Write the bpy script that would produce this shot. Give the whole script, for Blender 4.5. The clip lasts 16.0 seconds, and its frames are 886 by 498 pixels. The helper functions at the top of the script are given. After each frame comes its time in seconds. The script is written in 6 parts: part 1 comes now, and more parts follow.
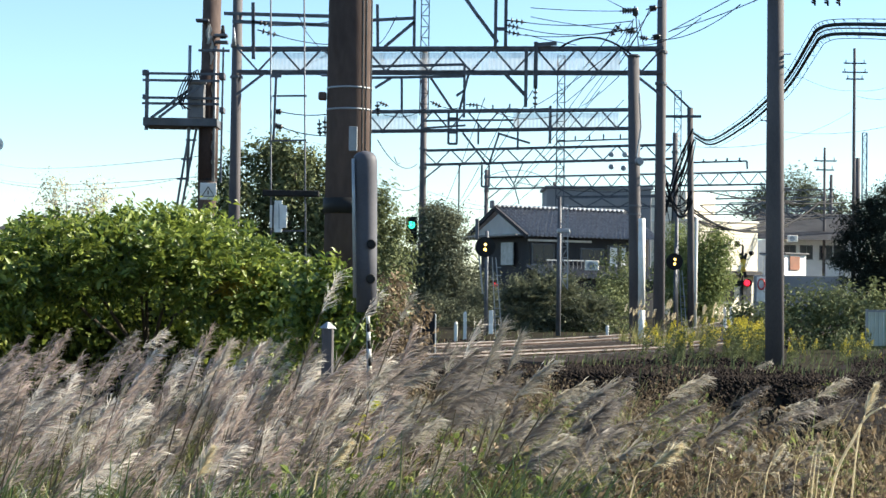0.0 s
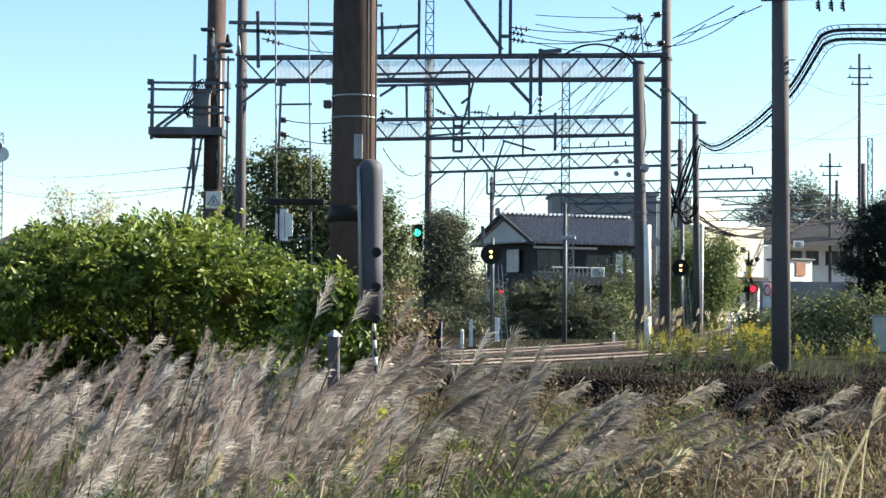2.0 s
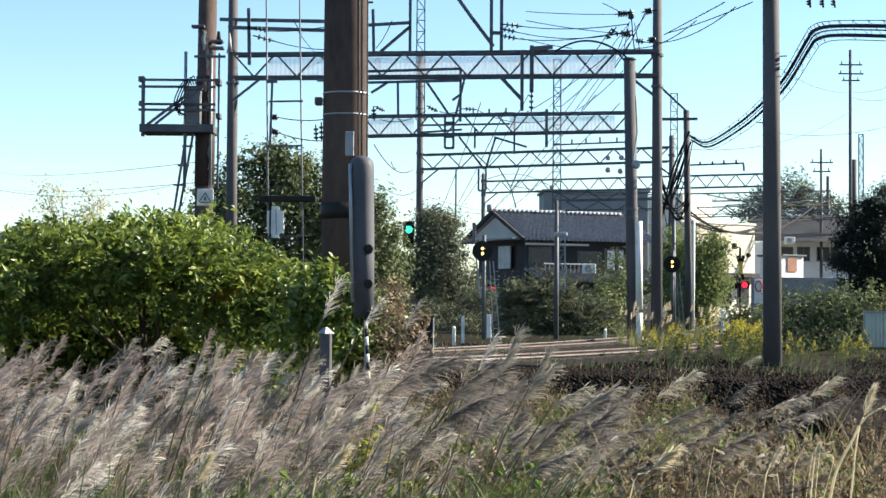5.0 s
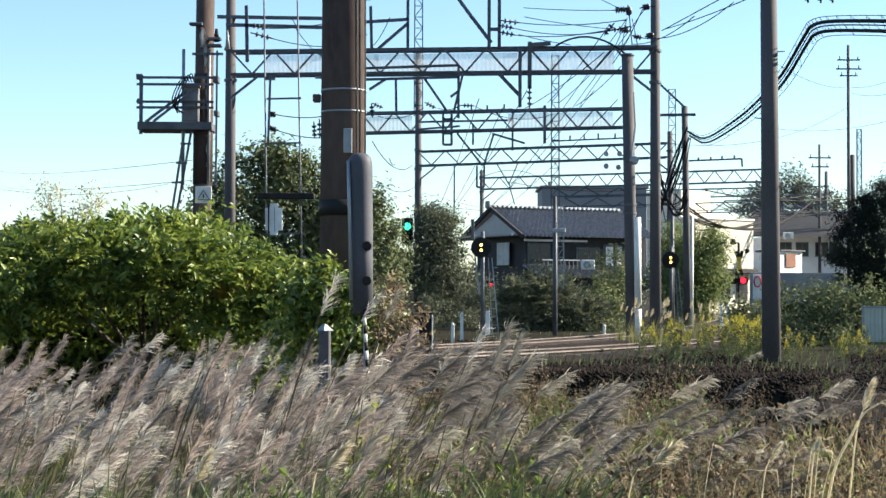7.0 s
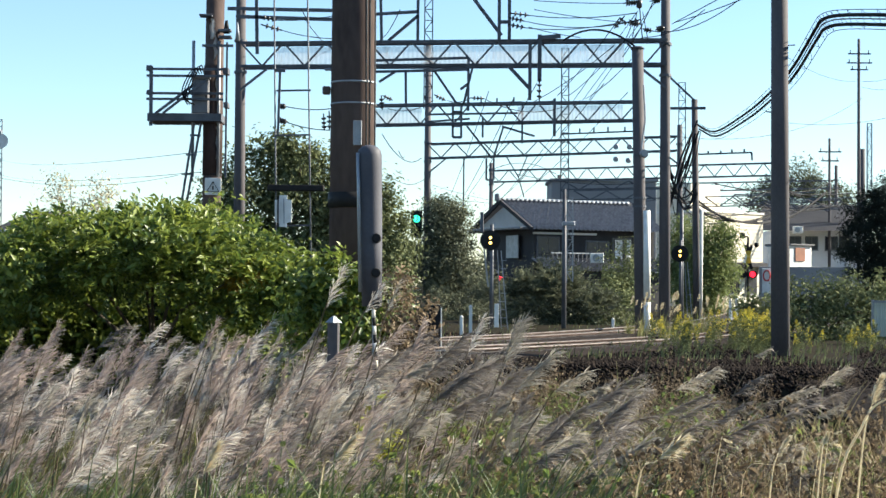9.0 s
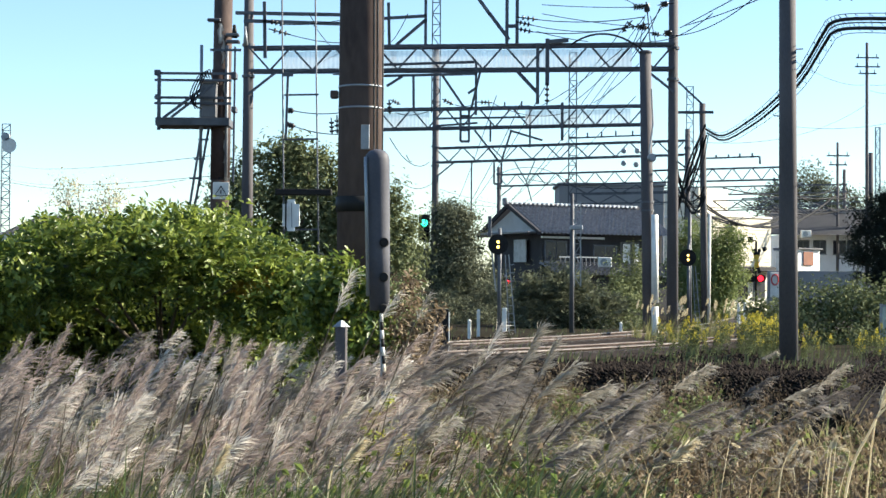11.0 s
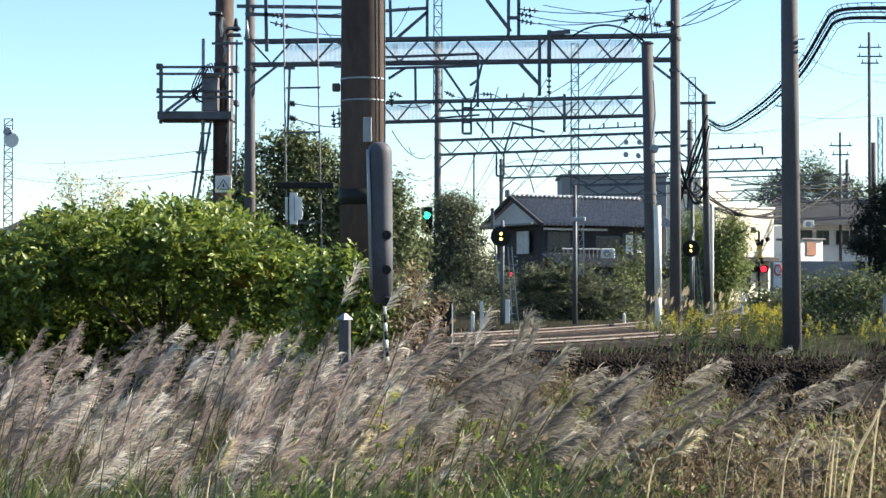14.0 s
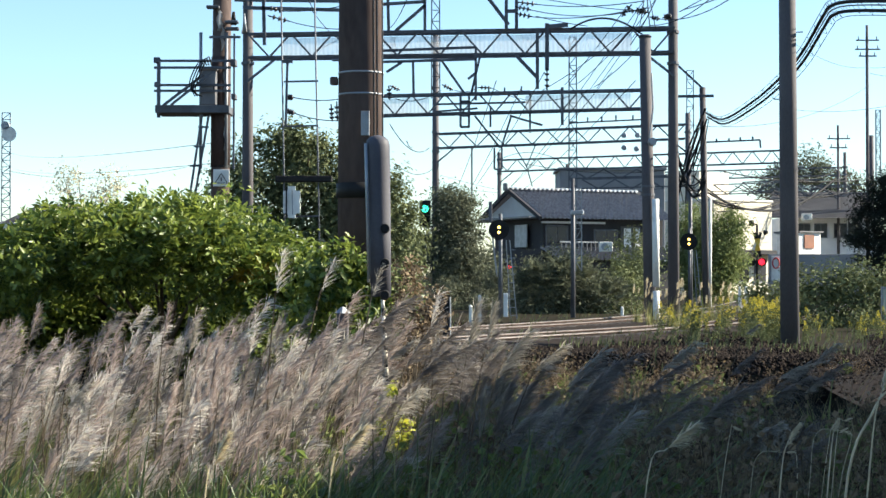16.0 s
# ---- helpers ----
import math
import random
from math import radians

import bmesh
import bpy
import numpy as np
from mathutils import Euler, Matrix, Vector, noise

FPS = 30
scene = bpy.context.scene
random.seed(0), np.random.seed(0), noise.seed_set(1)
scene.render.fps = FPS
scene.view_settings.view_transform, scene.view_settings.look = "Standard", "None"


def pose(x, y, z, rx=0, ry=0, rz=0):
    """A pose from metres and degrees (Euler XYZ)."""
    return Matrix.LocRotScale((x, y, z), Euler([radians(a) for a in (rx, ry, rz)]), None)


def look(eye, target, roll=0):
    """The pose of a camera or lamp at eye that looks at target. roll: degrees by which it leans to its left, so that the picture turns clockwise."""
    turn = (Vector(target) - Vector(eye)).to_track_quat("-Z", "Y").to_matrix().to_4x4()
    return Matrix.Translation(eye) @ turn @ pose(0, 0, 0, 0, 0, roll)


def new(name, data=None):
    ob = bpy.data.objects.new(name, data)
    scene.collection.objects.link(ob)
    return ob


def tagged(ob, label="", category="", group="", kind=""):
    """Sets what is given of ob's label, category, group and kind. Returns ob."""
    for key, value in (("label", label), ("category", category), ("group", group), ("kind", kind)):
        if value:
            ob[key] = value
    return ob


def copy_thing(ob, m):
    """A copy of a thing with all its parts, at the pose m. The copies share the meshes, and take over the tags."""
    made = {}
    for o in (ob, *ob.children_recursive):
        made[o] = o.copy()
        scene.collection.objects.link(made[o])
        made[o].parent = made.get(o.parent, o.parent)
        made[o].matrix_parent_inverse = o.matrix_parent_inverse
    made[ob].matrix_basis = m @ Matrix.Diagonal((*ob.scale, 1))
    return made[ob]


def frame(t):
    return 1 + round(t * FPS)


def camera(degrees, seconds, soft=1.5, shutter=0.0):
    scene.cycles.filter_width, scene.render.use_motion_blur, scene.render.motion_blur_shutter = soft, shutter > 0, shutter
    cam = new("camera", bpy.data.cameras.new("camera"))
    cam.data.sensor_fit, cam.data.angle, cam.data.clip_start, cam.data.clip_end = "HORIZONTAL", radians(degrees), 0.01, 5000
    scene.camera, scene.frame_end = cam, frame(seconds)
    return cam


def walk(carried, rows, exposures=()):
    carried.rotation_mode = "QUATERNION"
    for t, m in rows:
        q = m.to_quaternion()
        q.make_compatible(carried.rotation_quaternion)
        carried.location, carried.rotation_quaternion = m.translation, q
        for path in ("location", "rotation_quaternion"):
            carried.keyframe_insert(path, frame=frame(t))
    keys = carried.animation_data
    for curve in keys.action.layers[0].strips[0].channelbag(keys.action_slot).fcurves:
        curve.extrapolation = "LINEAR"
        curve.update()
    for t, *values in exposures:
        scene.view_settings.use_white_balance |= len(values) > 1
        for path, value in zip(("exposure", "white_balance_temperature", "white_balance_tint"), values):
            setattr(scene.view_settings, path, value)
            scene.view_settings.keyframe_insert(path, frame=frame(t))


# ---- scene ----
# ---- camera ----
EYE = (0.0, 0.0, 1.6)
TURNS = [  # seconds, yaw, pitch, roll
    (0, -0.496, 1.478, -0.793),
    (0.5, -0.464, 1.545, -0.637),
    (1, -0.349, 1.587, -0.372),
    (1.5, -0.294, 1.722, -0.400),
    (2, -0.291, 1.737, -0.506),
    (2.5, -0.201, 1.707, -0.552),
    (3, -0.218, 1.636, -0.531),
    (3.5, -0.205, 1.553, -0.489),
    (4, -0.420, 1.686, -0.544),
    (6.5, -0.659, 1.514, -0.212),
    (7, -0.620, 1.512, -0.167),
    (7.5, -0.528, 1.447, -0.298),
    (8, -0.323, 1.363, -0.395),
    (8.5, -0.326, 1.237, -0.425),
    (11, -0.040, 1.394, -0.407),
    (11.5, -0.056, 1.251, -0.626),
    (12, -0.091, 1.179, -0.665),
    (12.5, -0.161, 1.132, -0.648),
    (13, 0.049, 1.154, -0.420),
    (13.5, 0.122, 1.174, -0.073),
    (14, 0.066, 1.126, -0.077),
    (14.5, -0.035, 0.976, -0.215),
    (15, -0.114, 0.852, -0.357),
    (15.5, -0.021, 0.855, -0.237),
    (16, -0.000, 0.901, 0.000),
]
cam = camera(30.0, 16.0)
walk(cam, [(t, pose(*EYE, 90 + p, r, y)) for t, y, p, r in TURNS], [(0.0, 2.22, 6650, 4), (3.0, 2.16, 6650, 4), (8.5, 2.12, 6650, 4), (11.0, 2.2, 6650, 4), (16.0, 2.2, 6650, 4)])

# ---- sky, sun, exposure ----
SUN_AZ, SUN_EL = 77.0, 29.0   # degrees clockwise from +y as seen from above / height
world = bpy.data.worlds.new("sky")
scene.world = world
world.use_nodes = True
wn = world.node_tree.nodes
sky = wn.new("ShaderNodeTexSky")
sky.sky_type, sky.sun_disc = "NISHITA", False
sky.sun_elevation, sky.sun_rotation = radians(SUN_EL), radians(SUN_AZ)
sky.air_density, sky.dust_density, sky.ozone_density = 1.0, 0.15, 4.0
wn["Background"].inputs["Strength"].default_value = 0.054
world.node_tree.links.new(sky.outputs[0], wn["Background"].inputs["Color"])
sun_data = bpy.data.lights.new("sun", "SUN")
sun_data.energy, sun_data.angle, sun_data.color = 3.8, radians(0.53), (1.0, 0.91, 0.78)
sun = new("sun", sun_data)
to_sun = Vector((math.sin(radians(SUN_AZ)) * math.cos(radians(SUN_EL)),
                 math.cos(radians(SUN_AZ)) * math.cos(radians(SUN_EL)), math.sin(radians(SUN_EL))))
sun.matrix_world = look(to_sun * 100, (0, 0, 0))


# ---- materials ----
def mat(name, color, rough=0.8, color2=None, scale=6.0, fine=60.0, bump=0.2, metal=0.0, per="object", stretch=(1, 1, 1), trans=0.0, glow=0.0, spec=0.4):
    """Principled surface with broad stains, fine grain, relief and a small change from piece to piece."""
    m = bpy.data.materials.new(name)
    m.use_nodes = True
    n, l = m.node_tree.nodes, m.node_tree.links
    b = n["Principled BSDF"]
    c2 = color2 or tuple(v * 0.6 for v in color)
    co = n.new("ShaderNodeTexCoord")
    mp = n.new("ShaderNodeMapping")
    mp.inputs["Scale"].default_value = stretch
    l.new(co.outputs["Object"], mp.inputs[0])
    n1, n2 = n.new("ShaderNodeTexNoise"), n.new("ShaderNodeTexNoise")
    n1.inputs["Scale"].default_value, n1.inputs["Detail"].default_value = scale, 4
    n2.inputs["Scale"].default_value, n2.inputs["Detail"].default_value = fine, 3
    for q in (n1, n2):
        l.new(mp.outputs[0], q.inputs["Vector"])
    add = n.new("ShaderNodeMath")
    add.operation = "MULTIPLY_ADD"
    l.new(n2.outputs[0], add.inputs[0])
    add.inputs[1].default_value = 0.45
    l.new(n1.outputs[0], add.inputs[2])
    info = n.new("ShaderNodeObjectInfo") if per == "object" else n.new("ShaderNodeNewGeometry")
    rnd = info.outputs["Random"] if per == "object" else info.outputs["Random Per Island"]
    add2 = n.new("ShaderNodeMath")
    add2.operation = "MULTIPLY_ADD"
    l.new(rnd, add2.inputs[0])
    add2.inputs[1].default_value = 0.3 if per == "object" else 0.7
    l.new(add.outputs[0], add2.inputs[2])
    ramp = n.new("ShaderNodeMapRange")
    ramp.inputs[1].default_value, ramp.inputs[2].default_value = (0.55, 1.1) if per == "object" else (0.6, 1.4)
    l.new(add2.outputs[0], ramp.inputs[0])
    mix = n.new("ShaderNodeMix")
    mix.data_type = "RGBA"
    mix.inputs[6].default_value, mix.inputs[7].default_value = (*color, 1), (*c2, 1)
    l.new(ramp.outputs[0], mix.inputs[0])
    l.new(mix.outputs[2], b.inputs["Base Color"])
    b.inputs["Roughness"].default_value, b.inputs["Metallic"].default_value = rough, metal
    b.inputs["Specular IOR Level"].default_value = spec
    if bump:
        bp = n.new("ShaderNodeBump")
        bp.inputs["Strength"].default_value, bp.inputs["Distance"].default_value = bump, 0.002
        l.new(n2.outputs[0], bp.inputs["Height"])
        l.new(bp.outputs[0], b.inputs["Normal"])
    if trans:
        tr, ms = n.new("ShaderNodeBsdfTranslucent"), n.new("ShaderNodeMixShader")
        l.new(mix.outputs[2], tr.inputs[0])
        ms.inputs[0].default_value = trans
        l.new(b.outputs[0], ms.inputs[1])
        l.new(tr.outputs[0], ms.inputs[2])
        l.new(ms.outputs[0], n["Material Output"].inputs[0])
    if glow:
        b.inputs["Emission Color"].default_value = (*color, 1)
        b.inputs["Emission Strength"].default_value = glow
    return m


M = {
    "soil": mat("soil", (0.032, 0.025, 0.018), 0.95, (0.016, 0.015, 0.009), 0.6, 30, 0.6, spec=0.03),
    "ballast": mat("ballast", (0.034, 0.026, 0.022), 0.95, (0.008, 0.007, 0.007), 3, 40, 0.5, per="island", spec=0.04),
    "rail_rust": mat("rusty_rail", (0.075, 0.052, 0.045), 0.85, (0.035, 0.025, 0.022), 2, 60, 0.1, spec=0.1),
    "rail": mat("rail_steel", (0.25, 0.22, 0.205), 0.45, (0.13, 0.105, 0.095), 2, 60, 0.05, 0.5),
    "sleeper": mat("sleeper_concrete", (0.10, 0.085, 0.08), 0.9, (0.045, 0.037, 0.034), 4, 60),
    "concrete": mat("pole_concrete", (0.118, 0.108, 0.115), 0.85, (0.062, 0.056, 0.061), 1.5, 40, 0.05, stretch=(1, 1, 0.35)),
    "concrete_brown": mat("pole_concrete_stained", (0.132, 0.098, 0.087), 0.9, (0.058, 0.042, 0.039), 1.2, 18, 0.05, stretch=(1, 1, 0.35), spec=0.1),
    "steel": mat("painted_steel", (0.13, 0.14, 0.16), 0.6, (0.07, 0.07, 0.08), 3, 50, 0.1, 0.3),
    "galv": mat("galvanised_steel", (0.36, 0.38, 0.40), 0.5, (0.22, 0.23, 0.25), 5, 60, 0.1, 0.5),
    "dark": mat("black_paint", (0.012, 0.012, 0.014), 0.6, (0.022, 0.021, 0.020), 5, 60, 0.1, spec=0.15),
    "wire": mat("wire", (0.022, 0.022, 0.025), 0.75, (0.013, 0.013, 0.014), 5, 60, 0, spec=0.1),
    "insul": mat("brown_porcelain", (0.055, 0.046, 0.046), 0.35, (0.035, 0.03, 0.03), 5, 60, 0),
    "white": mat("white_paint", (0.78, 0.77, 0.74), 0.6, (0.6, 0.58, 0.54), 4, 50, 0.1),
    "steel_box": mat("dull_grey_case", (0.23, 0.23, 0.245), 0.7, (0.12, 0.12, 0.13), 3, 40, 0.1, spec=0.2),
    "green_sheet": mat("pale_green_sheet", (0.50, 0.53, 0.46), 0.7, (0.34, 0.37, 0.32), 2, 40, 0.1),
    "sleeve": mat("grey_plastic_sleeve", (0.10, 0.10, 0.115), 0.6, (0.065, 0.065, 0.08), 3, 50, 0.03, spec=0.2),
    "yellow": mat("yellow_paint", (0.75, 0.48, 0.05), 0.5, (0.6, 0.36, 0.04), 5, 50, 0.05),
    "roof_tile": mat("grey_roof_tile", (0.27, 0.27, 0.285), 0.45, (0.08, 0.08, 0.09), 5, 40, 0.2, per="island"),
    "timber": mat("dark_timber_wall", (0.038, 0.036, 0.040), 0.85, (0.02, 0.02, 0.024), 1.5, 30, 0.2, stretch=(1, 1, 0.2)),
    "plaster": mat("plaster", (0.75, 0.75, 0.76), 0.9, (0.6, 0.6, 0.61), 1, 30, 0.1),
    "cream": mat("cream_cladding", (0.72, 0.66, 0.54), 0.85, (0.6, 0.54, 0.44), 0.6, 20, 0.1, stretch=(0.3, 0.3, 3)),
    "far_wall": mat("far_concrete", (0.27, 0.265, 0.27), 0.9, (0.20, 0.195, 0.20), 0.5, 15, 0.1),
    "far_roof": mat("far_roof", (0.10, 0.10, 0.11), 0.7, (0.07, 0.07, 0.08), 1, 20, 0.1),
    "glass": mat("window_glass", (0.04, 0.045, 0.055), 0.15, (0.02, 0.02, 0.03), 1, 10, 0, spec=0.25),
    "bark": mat("bark", (0.10, 0.08, 0.06), 0.95, (0.05, 0.04, 0.03), 5, 40, 0.6, stretch=(1, 1, 0.2)),
    "leaf_bush": mat("bush_leaf", (0.27, 0.315, 0.06), 0.42, (0.05, 0.088, 0.02), 1.2, 40, 0, per="island", trans=0.36, spec=0.35),
    "leaf_tree": mat("tree_leaf", (0.175, 0.195, 0.09), 0.8, (0.082, 0.098, 0.05), 0.8, 30, 0, per="island", trans=0.22, spec=0.15),
    "leaf_mid": mat("soft_green_leaf", (0.25, 0.29, 0.115), 0.8, (0.12, 0.15, 0.06), 0.8, 30, 0, per="island", trans=0.4, spec=0.15),
    "leaf_grey": mat("grey_green_leaf", (0.155, 0.165, 0.105), 0.85, (0.07, 0.078, 0.055), 0.8, 30, 0, per="island", trans=0.25, spec=0.15),
    "leaf_pale": mat("pale_leaf", (0.52, 0.48, 0.36), 0.7, (0.36, 0.33, 0.22), 0.8, 30, 0, per="island", trans=0.4, spec=0.15),
    "leaf_yellow": mat("yellowing_leaf", (0.50, 0.47, 0.06), 0.6, (0.20, 0.24, 0.04), 2, 30, 0, per="island", trans=0.45),
    # pine needles' own dark tone, reused as painted shade behind the bush
    "leaf_pine_and_shade": mat("needles_and_shade_leaf", (0.025, 0.035, 0.025), 0.6, (0.015, 0.022, 0.018), 0.8, 30, 0, per="island", trans=0.1, spec=0.15),
    "leaf_orange": mat("turning_leaf", (0.36, 0.24, 0.03), 0.5, (0.22, 0.17, 0.02), 2, 30, 0, per="island", trans=0.4),
    "flower": mat("goldenrod_flower", (0.60, 0.49, 0.045), 0.7, (0.30, 0.28, 0.05), 5, 50, 0, per="island", trans=0.35),
    "blade": mat("grass_blade", (0.17, 0.22, 0.06), 0.55, (0.30, 0.25, 0.12), 1.5, 30, 0, per="island", trans=0.4),
    "blade_green": mat("fresh_grass_blade", (0.11, 0.175, 0.04), 0.5, (0.23, 0.24, 0.08), 1.5, 30, 0, per="island", trans=0.45),
    "blade_lush": mat("lush_grass_blade", (0.045, 0.085, 0.026), 0.5, (0.10, 0.13, 0.04), 1.5, 30, 0, per="island", trans=0.4),
    "blade_dry": mat("straw_blade", (0.44, 0.36, 0.22), 0.6, (0.26, 0.20, 0.11), 1.5, 30, 0, per="island", trans=0.35),
    "weed": mat("dry_weed", (0.33, 0.245, 0.155), 0.85, (0.06, 0.042, 0.027), 3, 40, 0, per="island", trans=0.25),
    "plume": mat("pampas_plume", (0.60, 0.505, 0.45), 0.6, (0.30, 0.235, 0.21), 3, 40, 0, per="island", trans=0.5),
    "plume_cream": mat("cream_plume", (0.82, 0.74, 0.55), 0.6, (0.65, 0.56, 0.40), 3, 40, 0, per="island", trans=0.5),
    "plume_grey": mat("grey_plume", (0.54, 0.50, 0.43), 0.6, (0.31, 0.28, 0.24), 3, 40, 0, per="island", trans=0.5),
    "plume_dark": mat("ash_brown_plume", (0.30, 0.265, 0.24), 0.6, (0.15, 0.13, 0.118), 3, 40, 0, per="island", trans=0.4),
    "plume_white": mat("silvery_plume", (0.80, 0.75, 0.68), 0.5, (0.60, 0.54, 0.48), 3, 40, 0, per="island", trans=0.45),
    "stalk": mat("dry_stalk", (0.15, 0.105, 0.065), 0.6, (0.05, 0.04, 0.025), 3, 40, 0, trans=0.1),
    "green_light": mat("green_lens", (0.03, 0.6, 0.33), 0.3, (0.03, 0.6, 0.33), glow=1.0, bump=0),
    "amber_light": mat("amber_lens", (1.0, 0.62, 0.12), 0.3, (1.0, 0.62, 0.12), glow=2.0, bump=0),
    "red_light": mat("red_lens", (0.8, 0.012, 0.03), 0.3, (0.8, 0.012, 0.03), glow=1.0, bump=0),
    "rust_brown": mat("rust_brown_coating", (0.10, 0.066, 0.055), 0.85, (0.042, 0.03, 0.029), 1.6, 30, 0.1, stretch=(1, 1, 0.4), spec=0.15),
    "train_paint": mat("maroon_train_paint", (0.22, 0.03, 0.03), 0.35, (0.16, 0.02, 0.02), 1, 30, 0.02),
}


def net_material():
    """Fine wire netting: mostly open, with a thin light grey weave."""
    m = bpy.data.materials.new("wire_netting")
    m.use_nodes = True
    n, l = m.node_tree.nodes, m.node_tree.links
    b = n["Principled BSDF"]
    b.inputs["Base Color"].default_value, b.inputs["Roughness"].default_value = (0.70, 0.72, 0.76, 1), 0.6
    b.inputs["Base Color"].default_value = (0.80, 0.79, 0.78, 1)
    tl, m0 = n.new("ShaderNodeBsdfTranslucent"), n.new("ShaderNodeMixShader")
    tl.inputs[0].default_value, m0.inputs[0].default_value = (0.80, 0.79, 0.78, 1), 0.45
    l.new(b.outputs[0], m0.inputs[1])
    l.new(tl.outputs[0], m0.inputs[2])
    co, wv = n.new("ShaderNodeTexCoord"), n.new("ShaderNodeTexWave")
    wv.inputs["Scale"].default_value, wv.inputs["Distortion"].default_value = 2.2, 0.6
    l.new(co.outputs["Object"], wv.inputs["Vector"])
    tp, ms, nz, am = n.new("ShaderNodeBsdfTransparent"), n.new("ShaderNodeMixShader"), n.new("ShaderNodeTexNoise"), n.new("ShaderNodeMath")
    nz.inputs["Scale"].default_value = 1.5
    l.new(co.outputs["Object"], nz.inputs["Vector"])
    am.operation = "MULTIPLY_ADD"
    l.new(wv.outputs["Fac"], am.inputs[0])
    am.inputs[1].default_value = 0.35
    l.new(nz.outputs[0], am.inputs[2])
    mr = n.new("ShaderNodeMapRange")
    mr.inputs[2].default_value, mr.inputs[3].default_value, mr.inputs[4].default_value = 1.2, 0.25, 0.75
    l.new(am.outputs[0], mr.inputs[0])
    l.new(mr.outputs[0], ms.inputs[0])
    l.new(tp.outputs[0], ms.inputs[1])
    l.new(m0.outputs[0], ms.inputs[2])
    l.new(ms.outputs[0], n["Material Output"].inputs[0])
    return m


M["net"] = net_material()


# ---- building helpers ----
def V(*a):
    return Vector(a[0]) if len(a) == 1 else Vector(a)


def box(bm, c, s, rot=None, bev=0.0):
    """A box with centre c and size s, with slightly broken edges."""
    m = Matrix.Translation(c) @ (rot or Matrix.Identity(4)) @ Matrix.Diagonal((*s, 1))
    g = bmesh.ops.create_cube(bm, size=1.0, matrix=m)
    if bev:
        es = list({e for v in g["verts"] for e in v.link_edges})
        bmesh.ops.bevel(bm, geom=es, offset=bev, segments=1, affect="EDGES")
    return bm


def cyl(bm, a, b, r0, r1=None, seg=12, caps=True):
    """A round bar from a to b, tapering from r0 to r1."""
    a, b = V(a), V(b)
    d = b - a
    rot = d.to_track_quat("Z", "Y").to_matrix().to_4x4()
    bmesh.ops.create_cone(bm, cap_ends=caps, segments=seg, radius1=r0, radius2=r0 if r1 is None else r1, depth=d.length,
                          matrix=Matrix.Translation((a + b) / 2) @ rot)
    return bm


def bar(bm, a, b, w, h=None, bev=0.0):
    """A straight rolled bar of section w x h from a to b."""
    a, b = V(a), V(b)
    d = b - a
    rot = d.to_track_quat("Z", "Y").to_matrix().to_4x4()
    return box(bm, (a + b) / 2, (w, h or w, d.length), rot, bev)


def tube(bm, pts, r, seg=6):
    """A round bar along a row of places."""
    rings = []
    pts = [V(p) for p in pts]
    for i, p in enumerate(pts):
        d = (pts[min(i + 1, len(pts) - 1)] - pts[max(i - 1, 0)]).normalized()
        e1 = d.cross(Vector((1, 0, 0)) if abs(d.z) > 0.85 else Vector((0, 0, 1))).normalized()
        e2 = d.cross(e1)
        rr = r[i] if isinstance(r, (list, tuple)) else r
        rings.append([bm.verts.new(p + e1 * rr * math.cos(2 * math.pi * k / seg) + e2 * rr * math.sin(2 * math.pi * k / seg)) for k in range(seg)])
    for a, b in zip(rings, rings[1:]):
        for k in range(seg):
            bm.faces.new((a[k], a[(k + 1) % seg], b[(k + 1) % seg], b[k]))
    bm.faces.new(rings[0][::-1])
    bm.faces.new(rings[-1])
    return bm


def smooth_line_3d(pts, n=5):
    """A Catmull-Rom line through places in space."""
    p = [V(q) for q in pts]
    p = [2 * p[0] - p[1]] + p + [2 * p[-1] - p[-2]]
    out = []
    for i in range(1, len(p) - 2):
        for k in range(n):
            t = k / n
            out.append(0.5 * ((2 * p[i]) + (p[i + 1] - p[i - 1]) * t + (2 * p[i - 1] - 5 * p[i] + 4 * p[i + 1] - p[i + 2]) * t * t
                              + (-p[i - 1] + 3 * p[i] - 3 * p[i + 1] + p[i + 2]) * t ** 3))
    return out + [p[-2]]


def sag(a, b, drop, n=14):
    a, b = V(a), V(b)
    return [a.lerp(b, i / n) - Vector((0, 0, drop * 4 * (i / n) * (1 - i / n))) for i in range(n + 1)]


ORIGIN = {}


def thing(name, base, label, category, group="", kind=""):
    ob = new(name)
    ob.empty_display_size = 0.2
    ob.location = base
    ORIGIN[ob] = V(base)
    return tagged(ob, label, category, group, kind)


def part(name, bm, material, parent, label="", smooth=False):
    """One mesh, written in world metres, linked under a thing or a part."""
    o = ORIGIN[parent]
    bmesh.ops.translate(bm, verts=bm.verts[:], vec=-o)
    me = bpy.data.meshes.new(name)
    if smooth:
        for f in bm.faces:
            f.smooth = len(f.verts) < 5
    bm.to_mesh(me)
    bm.free()
    me.materials.append(M[material])
    ob = new(name, me)
    ob.parent = parent
    ORIGIN[ob] = o
    return tagged(ob, label)


def mesh_part(name, verts, faces, material, parent, label=""):
    me = bpy.data.meshes.new(name)
    me.from_pydata([tuple(v) for v in verts], [], faces)
    me.materials.append(M[material])
    ob = new(name, me)
    ob.parent = parent
    ORIGIN[ob] = ORIGIN.get(parent, Vector())
    return tagged(ob, label)


